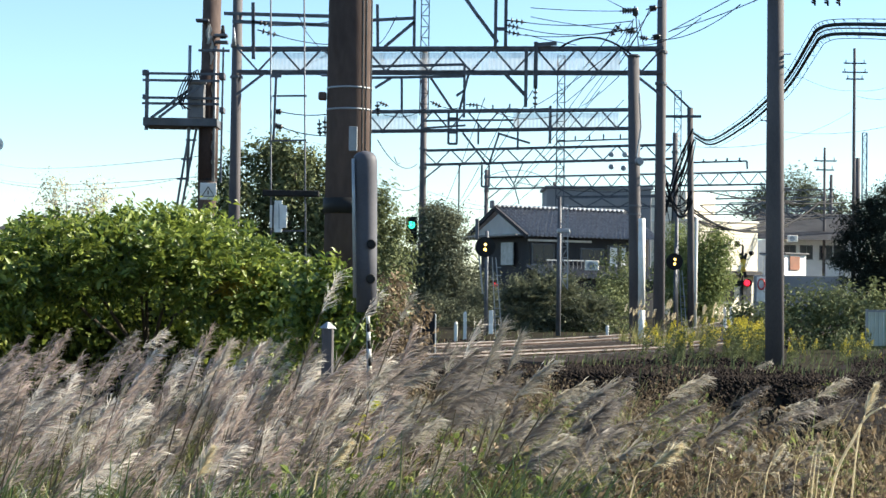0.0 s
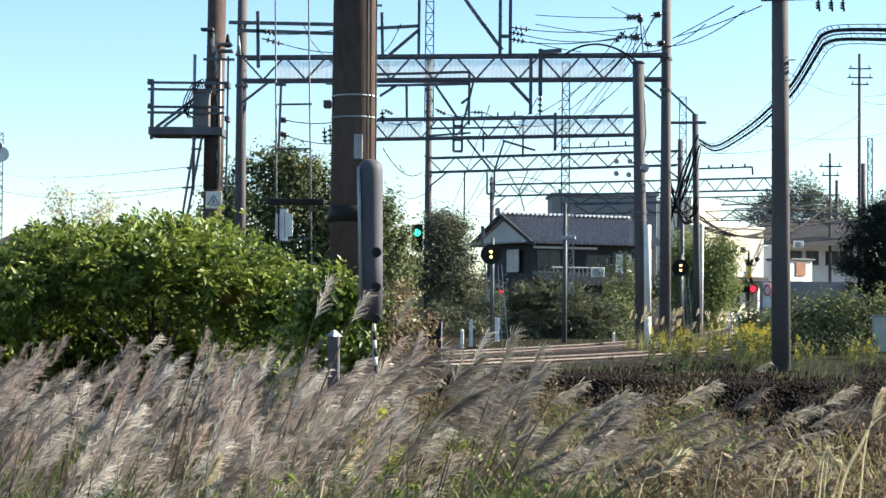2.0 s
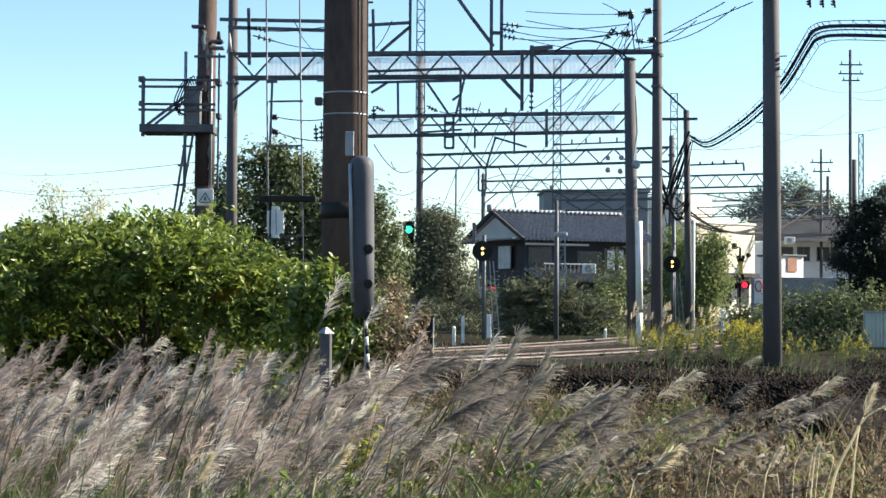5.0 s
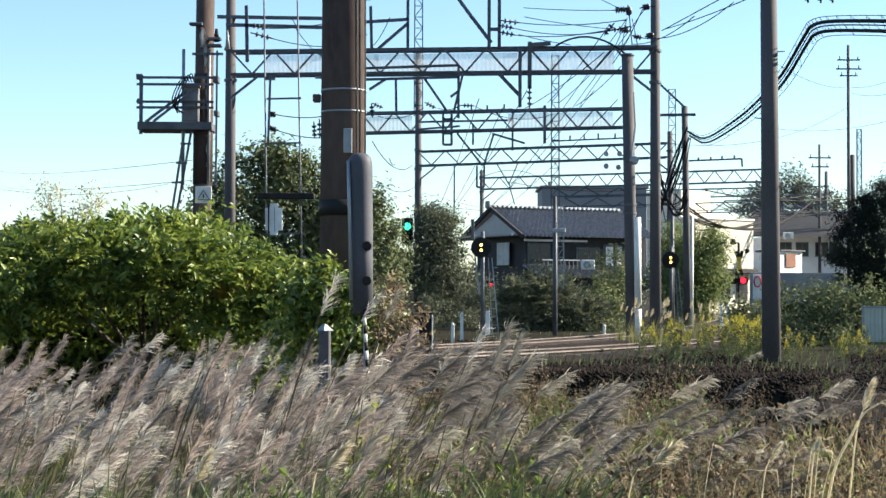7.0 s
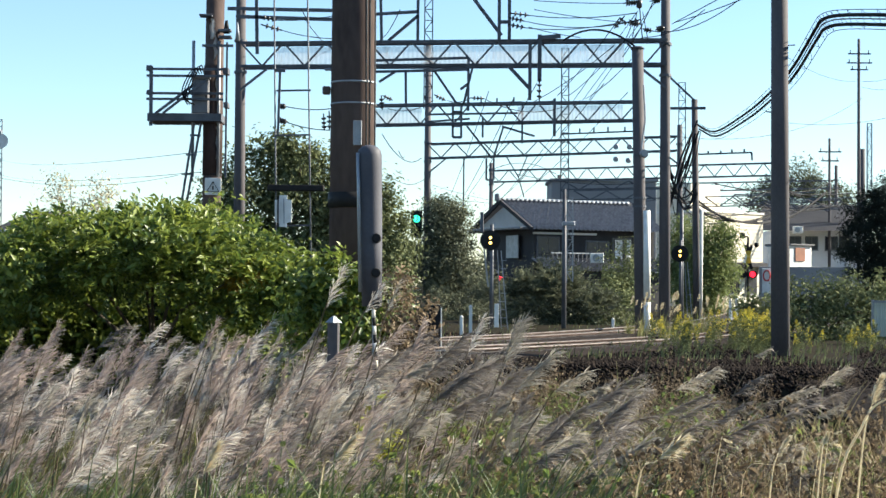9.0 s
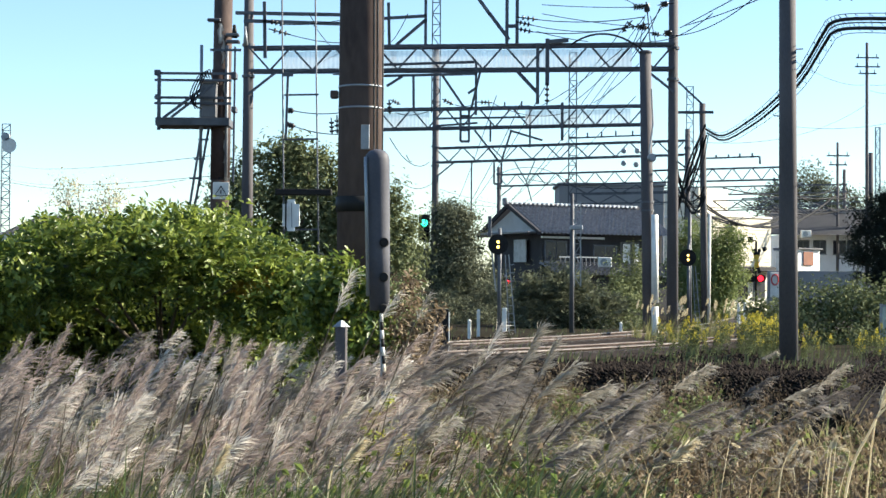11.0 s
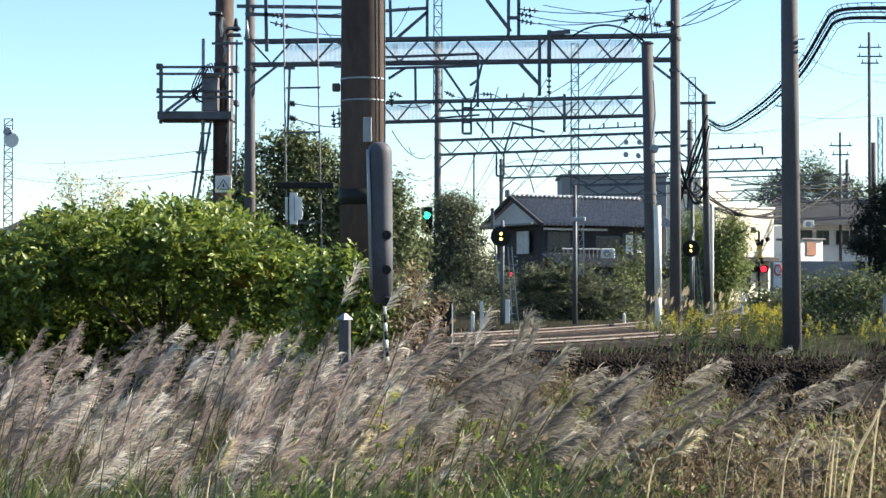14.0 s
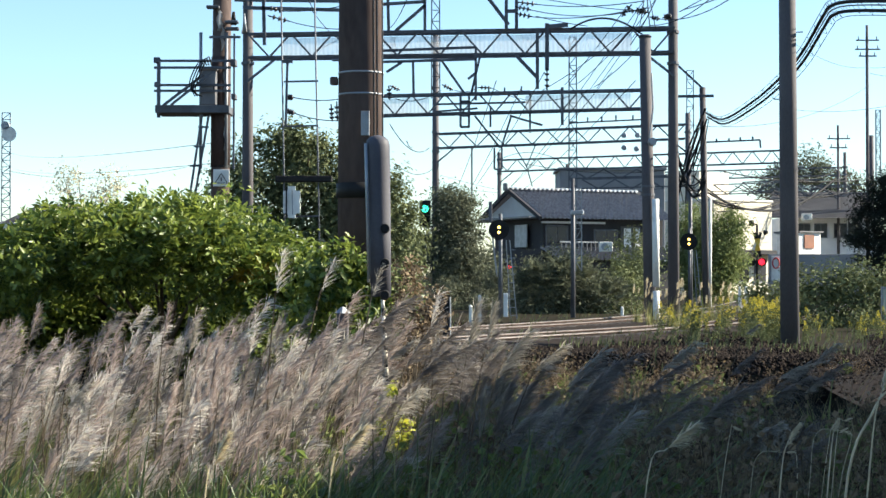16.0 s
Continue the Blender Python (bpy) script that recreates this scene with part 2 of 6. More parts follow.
def structure(name, bm_or_mesh, material, label, category):
    me = bm_or_mesh
    if isinstance(me, bmesh.types.BMesh):
        me = bpy.data.meshes.new(name)
        bm_or_mesh.to_mesh(me)
        bm_or_mesh.free()
    me.materials.append(M[material])
    return tagged(new(name, me), label, category, "", "structure")


B = bmesh.new


# ---- ground ----
def height(x, y):
    """Low meadow in front, railway bank behind a sloping edge."""
    def step(v):
        v = min(max(v, 0.0), 1.0)
        return v * v * (3 - 2 * v)
    s = max(step((y - (27.0 - 0.42 * max(x, -4))) / 1.7), step((x - 4.3 - 0.0016 * max(y, 0) ** 2) / 1.2) if y < 30 else 0.0)
    base = -0.35 + 0.6 * s
    far = step((y - 45) / 60)
    return base + 0.05 * noise.noise((x * 0.5, y * 0.5, 0)) - 0.1 * far


xs = np.concatenate([[-3000, -1500, -600, -250, -120, -70, -45, -30], np.arange(-20, 20.1, 0.5), [30, 45, 70, 120, 250, 600, 1500, 3000]])
ys = np.concatenate([[-3000, -1500, -600, -300, -120, -50, -20, -8], np.arange(-2, 60.1, 0.5), [70, 90, 120, 180, 280, 500, 1000, 2000, 3500]])
gv = [(x, y, height(x, y)) for y in ys for x in xs]
nx = len(xs)
gf = [(j * nx + i, j * nx + i + 1, (j + 1) * nx + i + 1, (j + 1) * nx + i) for j in range(len(ys) - 1) for i in range(nx - 1)]
gm = bpy.data.meshes.new("ground")
gm.from_pydata(gv, [], gf)
for f in gm.polygons:
    f.use_smooth = True
structure("ground", gm, "soil", "dark weedy soil of the meadow and railway bank", "ground")


def smooth_line(pts, step=0.6):
    """A Catmull-Rom line through the places, with even steps."""
    p = [V(*q, 0) for q in pts]
    p = [2 * p[0] - p[1]] + p + [2 * p[-1] - p[-2]]
    out = []
    for i in range(1, len(p) - 2):
        n = max(2, int((p[i + 1] - p[i]).length / step))
        for k in range(n):
            t = k / n
            out.append(0.5 * ((2 * p[i]) + (p[i + 1] - p[i - 1]) * t + (2 * p[i - 1] - 5 * p[i] + 4 * p[i + 1] - p[i + 2]) * t * t
                              + (-p[i - 1] + 3 * p[i] - 3 * p[i + 1] + p[i + 2]) * t ** 3))
    out.append(p[-2])
    return out


def sweep(line, profile):
    """A strip whose cross-section profile (offset to the right, height) runs along the line."""
    bm = B()
    rows = []
    for i, q in enumerate(line):
        d = (line[min(i + 1, len(line) - 1)] - line[max(i - 1, 0)]).normalized()
        side = Vector((d.y, -d.x, 0))
        rows.append([bm.verts.new(q + side * o + Vector((0, 0, h))) for o, h in profile])
    for a, b in zip(rows, rows[1:]):
        for k in range(len(profile) - 1):
            bm.faces.new((a[k], a[k + 1], b[k + 1], b[k]))
    return bm


RAIL_Z = 0.31
RAIL = [(-0.07, 0), (-0.07, 0.02), (-0.015, 0.05), (-0.015, 0.11), (-0.035, 0.12), (-0.035, 0.155), (0.035, 0.155), (0.035, 0.12), (0.015, 0.11), (0.015, 0.05), (0.07, 0.02), (0.07, 0)]


def railway(name, pts, sleepers_to):
    line = smooth_line(pts)
    tr = thing(name, (line[0].x, line[0].y, 0), "ballasted railway track with rusty steel rails on concrete sleepers", "railway track", "", "structure")
    part("ballast_bed", sweep(line, [(-2.6, 0.10), (-1.7, 0.30), (-1.2, 0.34), (1.2, 0.34), (1.7, 0.30), (2.6, 0.10)]), "ballast", tr)
    for s in (-0.53, 0.53):
        web = part("rail", sweep(line, [(o + s, h + RAIL_Z - 0.06) for o, h in RAIL]), "rail_rust", tr, "rust-brown steel rail")
        part("rail_head", sweep(line, [(o + s, h + RAIL_Z - 0.06) for o, h in ((-0.037, 0.137), (-0.034, 0.158), (0.034, 0.158), (0.037, 0.137))]), "rail", web, "worn bright running surface")
    me = None
    d0 = 0.0
    for a, b in zip(line, line[1:]):
        if sleepers_to[0] < a.y < sleepers_to[1]:
            if me is None:
                bm = box(B(), (0, 0, 0), (2.0, 0.22, 0.14), None, 0.015)
                me = bpy.data.meshes.new("sleeper")
                bm.to_mesh(me)
                bm.free()
                me.materials.append(M["sleeper"])
            o = new("sleeper", me)
            o.parent = tr
            d = b - a
            o.matrix_local = Matrix.Translation((a.x - line[0].x, a.y - line[0].y, 0.275)) @ Matrix.Rotation(math.atan2(-d.x, d.y), 4, "Z")
    return tr


railway("railway_track", [(-40, 26), (-14, 27.8), (-7, 28.4), (-3, 29.3), (0, 31.2), (4.5, 37.6), (9, 46), (13, 56), (18, 72)], (20, 75))
railway("railway_track", [(-40, 30), (-14, 31.8), (-7, 32.5), (-3, 33.7), (-0.6, 36), (3, 42), (6.6, 50), (10, 60), (14, 76)], (20, 75))
railway("railway_track", [(7.0, -450), (7.0, -100), (7.0, 0), (7.1, 14), (8.0, 24), (10.5, 34), (14.2, 44), (19, 54), (26, 66)], (2, 50))


# ---- catenary gantries ----
def gantry(D, xl, xr, zlt, zlb, zrt, zrb, posts, panels, label, net=None, rp=0.15, foot=0.0):
    """Portal of two chords with zigzag braces between posts. posts: (x, top z, radius)."""
    g = thing("catenary_gantry", (xl, D, foot), label, "gantry", "catenary gantries")
    for px, pz, r in posts:
        part("post", cyl(B(), (px, D, foot - 0.3), (px, D, pz), r * 1.12, r * 0.85, 16), "concrete", g, "grey spun-concrete post", True)
        for zz in (zlt + 0.1, zlb - 0.15):
            part("clamp_band", cyl(B(), (px, D, zz - 0.04), (px, D, zz + 0.04), r + 0.03, None, 16), "steel", g)
    def top(x):
        return zlt + (zrt - zlt) * (x - xl) / (xr - xl)
    def low(x):
        return zlb + (zrb - zlb) * (x - xl) / (xr - xl)
    for dy in (-0.25, 0.25):
        part("top_chord", bar(B(), (xl, D + dy, top(xl)), (xr, D + dy, top(xr)), 0.085, 0.085), "steel", g)
        part("bottom_chord", bar(B(), (xl, D + dy, low(xl)), (xr, D + dy, low(xr)), 0.085, 0.085), "steel", g)
        w = (xr - xl) / panels
        for i in range(panels):
            x0, x1 = xl + i * w, xl + (i + 0.5) * w
            x2 = xl + (i + 1) * w
            if dy < 0:
                part("brace", bar(B(), (x0, D + dy, top(x0)), (x1, D + dy, low(x1)), 0.055), "steel", g)
                part("brace", bar(B(), (x1, D + dy, low(x1)), (x2, D + dy, top(x2)), 0.055), "steel", g)
    for i in range(panels + 1):
        x = xl + i * w
        part("cross_tie", bar(B(), (x, D - 0.25, top(x)), (x, D + 0.25, top(x)), 0.05), "steel", g)
    for n0, n1 in (net or []):
        bm = B()
        vs = [bm.verts.new(v) for v in ((n0, D + 0.2, low(n0) + 0.03), (n1, D + 0.2, low(n1) + 0.03), (n1, D + 0.2, top(n1) - 0.08), (n0, D + 0.2, top(n0) - 0.08))]
        bm.faces.new(vs)
        part("netting", bm, "net", g, "fine light grey wire netting")
    for px, pz, r in posts:
        s = 1 if px < (xl + xr) / 2 else -1
        part("knee_brace", bar(B(), (px, D - 0.25, low(px) - 0.75), (px + s * 0.95, D - 0.25, low(px + s * 0.95)), 0.07), "steel", g)
    return g


G1 = gantry(51.0, -5.996, 7.112, 9.006, 8.288, 9.216, 8.463, [(-6.031, 11.686, 0.17), (7.112, 11.511, 0.165)], 10,
       "dark steel truss gantry with netting over the railway", [(-4.950, -1.464), (-1.638, 5.857)])
G2 = gantry(61.0, -3.628, 7.464, 8.177, 7.445, 8.428, 7.738, [(-3.502, 8.637, 0.16)], 9,
       "dark steel truss gantry with netting behind the first", [(-3.002, -0.500), (3.044, 6.963)])
G3 = gantry(80.0, -0.383, 11.702, 8.416, 7.730, 8.882, 8.196, [(-0.355, 13.299, 0.17), (11.866, 9.457, 0.15)], 9,
       "dark steel truss gantry on tall grey posts across the curving track")
G4 = gantry(108.0, 3.543, 22.737, 9.099, 8.360, 9.765, 8.951, [(3.691, 9.617, 0.15), (22.442, 10.357, 0.15)], 15,
       "dark steel truss gantry further along the line")
G5 = gantry(135.0, 9.966, 33.036, 9.772, 9.125, 10.419, 9.772, [(10.151, 10.697, 0.15), (32.851, 11.621, 0.15)], 18,
       "dark steel truss gantry in the distance along the line")


# ---- poles ----
def pole(base, top, r0, r1, label, material="concrete", name="utility_pole", cat="pole"):
    p = thing(name, base, label, cat)
    part("shaft", cyl(B(), V(base) - Vector((0, 0, 0.4)), top, r0, r1, 28), material, p, "", True)
    return p


# the stained pole in the meadow
big = pole((-0.73, 14.6, -0.35), (-0.72, 14.6, 9.2), 0.215, 0.175, "weathered brown concrete utility pole standing in the pampas grass", "concrete_brown")
# pole by the bank
side = pole((6.715, 32.0, 0.15), (6.660, 32.0, 10.5), 0.185, 0.15, "grey concrete utility pole at the edge of the railway bank")
thick = pole((5.905, 47.0, 0.0), (5.755, 47.0, 8.409), 0.175, 0.165, "thick grey concrete pole with a white cable pipe beside the track")
left = pole((-4.89, 36.0, 0.1), (-4.80, 36.0, 9.6), 0.20, 0.20, "grey and rust-brown stained concrete pole carrying a steel work platform", "concrete_brown", "platform_pole")


# ---- plants ----
rng = np.random.default_rng(7)


def leaves(centres, outward, size, aspect=0.5, rng=rng, spread=0.9):
    """Bent leaves (four corners and a raised midrib end) at the centres, turned roughly outward."""
    n = len(centres)
    nrm = outward + rng.normal(0, spread, (n, 3))
    nrm /= np.linalg.norm(nrm, axis=1)[:, None] + 1e-9
    t = np.cross(nrm, rng.normal(0, 1, (n, 3)))
    t /= np.linalg.norm(t, axis=1)[:, None] + 1e-9
    b = np.cross(nrm, t)
    ln = (size * rng.uniform(0.6, 1.35, n))[:, None]
    v = np.stack([centres - t * ln * 0.5, centres + b * ln * aspect * 0.5 + nrm * ln * 0.08, centres + t * ln * 0.5 - nrm * ln * 0.12,
                  centres - b * ln * aspect * 0.5 + nrm * ln * 0.08], 1).reshape(-1, 3)
    idx = np.arange(n) * 4
    f = np.concatenate([np.stack([idx, idx + 1, idx + 2], 1), np.stack([idx, idx + 2, idx + 3], 1)])
    return v, f


def leaf_mesh(name, v, f, material, parent, label=""):
    me = bpy.data.meshes.new(name)
    o = np.array(ORIGIN[parent])
    v = np.asarray(v) - o
    me.vertices.add(len(v))
    me.vertices.foreach_set("co", v.astype(np.float32).ravel())
    me.loops.add(len(f) * 3)
    me.polygons.add(len(f))
    me.loops.foreach_set("vertex_index", f.astype(np.int32).ravel())
    me.polygons.foreach_set("loop_start", np.arange(len(f), dtype=np.int32) * 3)
    me.update()
    me.validate()
    me.materials.append(M[material])
    ob = new(name, me)
    ob.parent = parent
    ORIGIN[ob] = ORIGIN[parent]
    return tagged(ob, label)


def cloud(blobs, n, clumps, rs, seed):
    """Leaf places gathered in clumps on the shells of the blobs (centre, radii)."""
    r = np.random.default_rng(seed)
    w = np.array([b[1][0] * b[1][2] for b in blobs])
    pick = r.choice(len(blobs), clumps, p=w / w.sum())
    d = r.normal(0, 1, (clumps, 3))
    d /= np.linalg.norm(d, axis=1)[:, None]
    c = np.array([b[0] for b in blobs])[pick]
    rad = np.array([b[1] for b in blobs])[pick]
    cc = c + d * rad * r.uniform(0.45, 1.08, (clumps, 1))
    k = r.integers(0, clumps, n)
    off = r.normal(0, 1, (n, 3)) * rs * r.uniform(0.5, 1.3, (clumps, 1))[k]
    out = d[k] * 0.8 + off / rs * 0.4 + np.array([0, 0, 0.5])
    return cc[k] + off, out


def tree(name, base, blobs, n, clumps, rs, size, material, label, seed, category="tree", trunk=0.12, aspect=0.5, limbs=7):
    t = thing(name, base, label, category)
    r = random.Random(seed)
    b = V(base)
    c0 = sum((V(q[0]) for q in blobs), Vector()) / len(blobs)
    bm = B()
    fork = b.lerp(Vector((c0.x, c0.y, c0.z)), 0.5)
    tube(bm, [b - Vector((0, 0, 0.2)), b.lerp(fork, 0.5) + Vector((0.05, 0, 0)), fork], [trunk, trunk * 0.8, trunk * 0.6], 8)
    part("trunk", bm, "bark", t, "brown bark", True)
    for i in range(limbs):
        q = blobs[i % len(blobs)]
        e = V(q[0]) + Vector([r.uniform(-0.6, 0.6) * k for k in q[1]])
        mid = fork.lerp(e, 0.5) + Vector((r.uniform(-0.1, 0.1), r.uniform(-0.1, 0.1), 0.15))
        part("limb", tube(B(), [fork - Vector((0, 0, 0.1)), mid, e], [trunk * 0.5, trunk * 0.32, trunk * 0.12], 6), "bark", t, "", True)
    cen, out = cloud(blobs, n, clumps, rs, seed)
    v, f = leaves(cen, out, size, aspect, np.random.default_rng(seed + 1))
    leaf_mesh("crown", v, f, material, t)
    return t


def fronds(blobs, n, pairs, length, size, seed):
    """Arching twigs that leave the blobs outward and upward, with leaflets along both sides."""
    r = np.random.default_rng(seed)
    w = np.array([b[1][0] * b[1][2] for b in blobs])
    pick = r.choice(len(blobs), n, p=w / w.sum())
    d = r.normal(0, 1, (n, 3))
    d[:, 2] += 0.35
    d /= np.linalg.norm(d, axis=1)[:, None]
    root = np.array([b[0] for b in blobs])[pick] + d * np.array([b[1] for b in blobs])[pick] * r.uniform(0.45, 0.98, (n, 1))
    way = d + r.normal(0, 0.45, (n, 3)) + np.array([0.1, 0, 0.45])
    way /= np.linalg.norm(way, axis=1)[:, None]
    ln = length * r.uniform(0.5, 1.35, (n, 1))
    side = np.cross(way, r.normal(0, 0.5, (n, 3)) + np.array([0, 0, 1.0]))
    side /= np.linalg.norm(side, axis=1)[:, None] + 1e-9
    up = np.cross(side, way)
    v = []
    for i in range(pairs):
        t = 0.2 + 0.8 * i / (pairs - 1)
        p = root + way * ln * t - np.array([0, 0, 0.35]) * ln * t * t
        for sg in ((1, -1) if i < pairs - 1 else (0,)):
            q = side * sg * 0.85 + way * r.uniform(0.35, 0.8, (n, 1)) - up * r.uniform(0.0, 0.45, (n, 1)) + r.normal(0, 0.15, (n, 3))
            q /= np.linalg.norm(q, axis=1)[:, None]
            b = np.cross(q, up + r.normal(0, 0.35, (n, 3)))
            b /= np.linalg.norm(b, axis=1)[:, None] + 1e-9
            s = size * r.uniform(0.7, 1.25, (n, 1)) * (1 - 0.25 * t)
            v.append(np.stack([p, p + q * s * 0.45 + b * s * 0.19, p + q * s - up * s * 0.12, p + q * s * 0.45 - b * s * 0.19], 1))
    v = np.concatenate(v).reshape(-1, 3)
    idx = np.arange(len(v) // 4) * 4
    return v, np.concatenate([np.stack([idx, idx + 1, idx + 2], 1), np.stack([idx, idx + 2, idx + 3], 1)])


bush = tree("bush", (-4.1, 24.0, -0.35),
            [((-5.265, 23.20, 1.854), (1.05, 1.5, 0.5)), ((-4.235, 23.20, 2.092), (1.2, 1.5, 0.5)), ((-3.098, 23.00, 1.969), (1.0, 1.5, 0.52)), ((-6.030, 23.40, 1.736), (0.7, 1.2, 0.45)), ((-2.547, 23.00, 1.576), (0.7, 1.2, 0.4)), ((-3.663, 23.60, 2.383), (1.0, 1.0, 0.3)), ((-3.908, 25.20, 1.101), (1.6, 0.6, 0.7)), ((-5.457, 25.20, 0.886), (1.6, 0.6, 0.7)), ((-2.472, 23.80, 1.332), (0.8, 1.0, 0.7)), ((-4.632, 25.40, 0.447), (2.6, 0.5, 0.45)), ((-2.702, 25.20, 0.628), (1.0, 0.5, 0.5))],
            17000, 420, 0.16, 0.12, "leaf_bush", "dense bush with bright yellow-green leaves behind the pampas grass", 11, "bush", 0.07)
TOPS = [((-5.265, 23.20, 1.85), (1.05, 1.5, 0.55)), ((-4.235, 23.20, 2.05), (1.2, 1.5, 0.5)), ((-3.098, 23.00, 1.90), (1.0, 1.5, 0.52)), ((-6.030, 23.40, 1.70), (0.7, 1.2, 0.45)),
        ((-2.547, 23.00, 1.52), (0.7, 1.2, 0.4)), ((-3.663, 23.60, 2.28), (1.0, 1.0, 0.3))]
lv, lf = fronds(TOPS, 1500, 7, 0.42, 0.135, 41)
leaf_mesh("frond_leaves", lv, lf, "leaf_bush", bush, "arching sprays of bright yellow-green leaflets")
tree("bush", (-6.8, 24.6, -0.35), [((-6.421, 24.60, 1.323), (1.0, 1.1, 0.7)), ((-6.9, 24.60, 1.2), (0.5, 0.8, 0.6))],
     4200, 130, 0.14, 0.13, "leaf_bush", "low green bush beside the big one", 12, "bush", 0.06)
tree("bush", (-1.8, 22.5, -0.35), [((-1.722, 22.50, 1.346), (0.6, 0.8, 0.55)), ((-1.092, 22.20, 1.198), (0.5, 0.8, 0.6)), ((-1.979, 22.80, 1.732), (0.4, 0.6, 0.35))],
     5200, 150, 0.12, 0.11, "leaf_bush", "green shrub with small leaves at the foot of the pole", 13, "bush", 0.05)
tree("shrub", (-0.6, 21.5, -0.35), [((-0.727, 21.50, 1.027), (0.25, 0.35, 0.4)), ((-0.663, 21.80, 1.280), (0.2, 0.3, 0.4))],
     2600, 90, 0.10, 0.07, "leaf_tree", "brownish thin shrub beside the concrete pole", 14, "shrub", 0.03)
tree("tree", (-5.630, 58.0, 0.0), [((-5.635, 58.00, 5.310), (1.8, 1.6, 1.5)), ((-6.625, 58.00, 4.119), (2.2, 1.8, 1.8)), ((-4.245, 58.00, 4.714), (1.5, 1.5, 1.6)), ((-2.856, 58.00, 3.523), (1.7, 1.6, 2.0)), ((-8.010, 58.00, 2.928), (1.4, 1.4, 1.5)), ((-1.864, 58.00, 2.730), (1.0, 1.3, 2.1)), ((-4.441, 58.00, 2.333), (3, 1.6, 1.8)), ((-1.427, 58.00, 1.739), (0.8, 1.2, 1.8)), ((-3.055, 58.00, 4.516), (1.3, 1.3, 1.2)), ((-5.239, 58.00, 6.104), (1.4, 1.2, 0.6))],
     46000, 470, 0.3, 0.17, "leaf_tree", "large dull green broadleaf tree behind the railway", 15, "tree", 0.25)
tree("tree", (0.427, 78.0, 0.0), [((0.560, 78.00, 4.453), (1.0, 1.2, 1.2)), ((0.427, 78.00, 2.853), (1.4, 1.2, 1.7)), ((1.226, 78.00, 1.520), (1.8, 1.3, 1.4)), ((0.427, 78.00, 5.254), (0.7, 0.8, 0.5))],
     26000, 230, 0.32, 0.14, "leaf_grey", "grey-green tree between the signals", 16, "tree", 0.18)
tree("tree", (12.956, 78.0, 0.0), [((13.092, 78.00, 3.386), (1.3, 1.2, 1.6)), ((12.821, 78.00, 1.787), (1.5, 1.2, 1.6)), ((11.909, 79.00, 2.869), (1.0, 1.0, 2.0))],
     26000, 210, 0.28, 0.14, "leaf_mid", "soft green tree beside the level crossing", 17, "tree", 0.18)
tree("shrub", (4.153, 62.0, 0.0), [((3.728, 62.00, 0.901), (1.1, 1.2, 1.2)), ((4.650, 63.00, 1.535), (1.0, 1.0, 1.1)), ((5.335, 61.00, 0.496), (1.0, 1.0, 0.9)), ((2.992, 60.00, 0.104), (1.0, 1.0, 0.7))],
     15000, 160, 0.25, 0.12, "leaf_grey", "grey-green overgrown shrub below the house", 18, "shrub", 0.08)
fshrub = tree("shrub", (4.6, 59.0, 0.0), [((4.4, 59.0, 0.6), (1.2, 0.8, 0.6)), ((5.6, 59.0, 0.4), (0.9, 0.8, 0.5))], 1500, 60, 0.2, 0.10, "leaf_grey", "feathery dull green shrub in front of the old house", 38, "shrub", 0.05)
lv, lf = fronds([((3.4, 58.6, 0.9), (0.8, 0.6, 0.9)), ((4.5, 58.8, 1.1), (0.9, 0.6, 1.0)), ((5.7, 58.6, 0.7), (0.7, 0.6, 0.6))], 700, 7, 0.75, 0.20, 43)
leaf_mesh("frond_leaves", lv, lf, "leaf_grey", fshrub)
tree("shrub", (6.583, 60.0, 0.0), [((6.478, 60.00, 0.924), (0.9, 1.0, 1.0)), ((6.066, 59.00, 0.129), (0.9, 1.0, 0.7)), ((7.120, 62.00, 1.960), (0.8, 0.8, 1.2))],
     10000, 110, 0.24, 0.12, "leaf_tree", "dark green shrub beside the track", 19, "shrub", 0.08)
tree("shrub", (1.714, 66.0, 0.0), [((1.488, 66.00, 0.292), (1.3, 1.0, 0.7)), ((0.366, 67.00, 0.616), (1.0, 1.0, 0.8)), ((2.231, 68.00, 1.066), (0.9, 0.9, 0.9))],
     8000, 100, 0.24, 0.12, "leaf_grey", "low shrub behind the signal mast", 20, "shrub", 0.06)
tree("shrub", (10.466, 44.0, 0.15), [((9.861, 44.00, 0.803), (1.0, 1.0, 0.9)), ((11.064, 44.00, 0.954), (1.2, 1.0, 0.9)), ((11.693, 43.00, 0.822), (1.2, 1.0, 1.0)), ((10.127, 42.00, 0.123), (1.8, 1.0, 0.5)), ((9.052, 46.00, 0.767), (0.9, 0.9, 0.7))],
     15000, 220, 0.2, 0.12, "leaf_tree", "green overgrown shrubs on the railway bank", 21, "shrub", 0.07)
PADS = [((17.1 + dx, 62.0 + dy, z), (w, w * 0.8, 0.30)) for dx, dy, z, w in (
    (0.5, 0, 5.55, 0.7), (-0.1, 0.3, 5.1, 0.9), (0.9, -0.2, 4.75, 1.0), (-0.55, 0, 4.45, 0.95), (0.5, 0.2, 4.1, 1.2), (-1.0, 0, 3.8, 0.8), (-0.2, -0.3, 3.5, 1.2),
    (1.2, 0.2, 3.3, 1.2), (-0.9, 0.2, 2.95, 1.0), (0.3, 0, 2.6, 1.3), (-0.6, -0.2, 2.15, 1.1), (1.0, 0, 1.9, 1.2), (0.0, 0.2, 1.4, 1.2))]
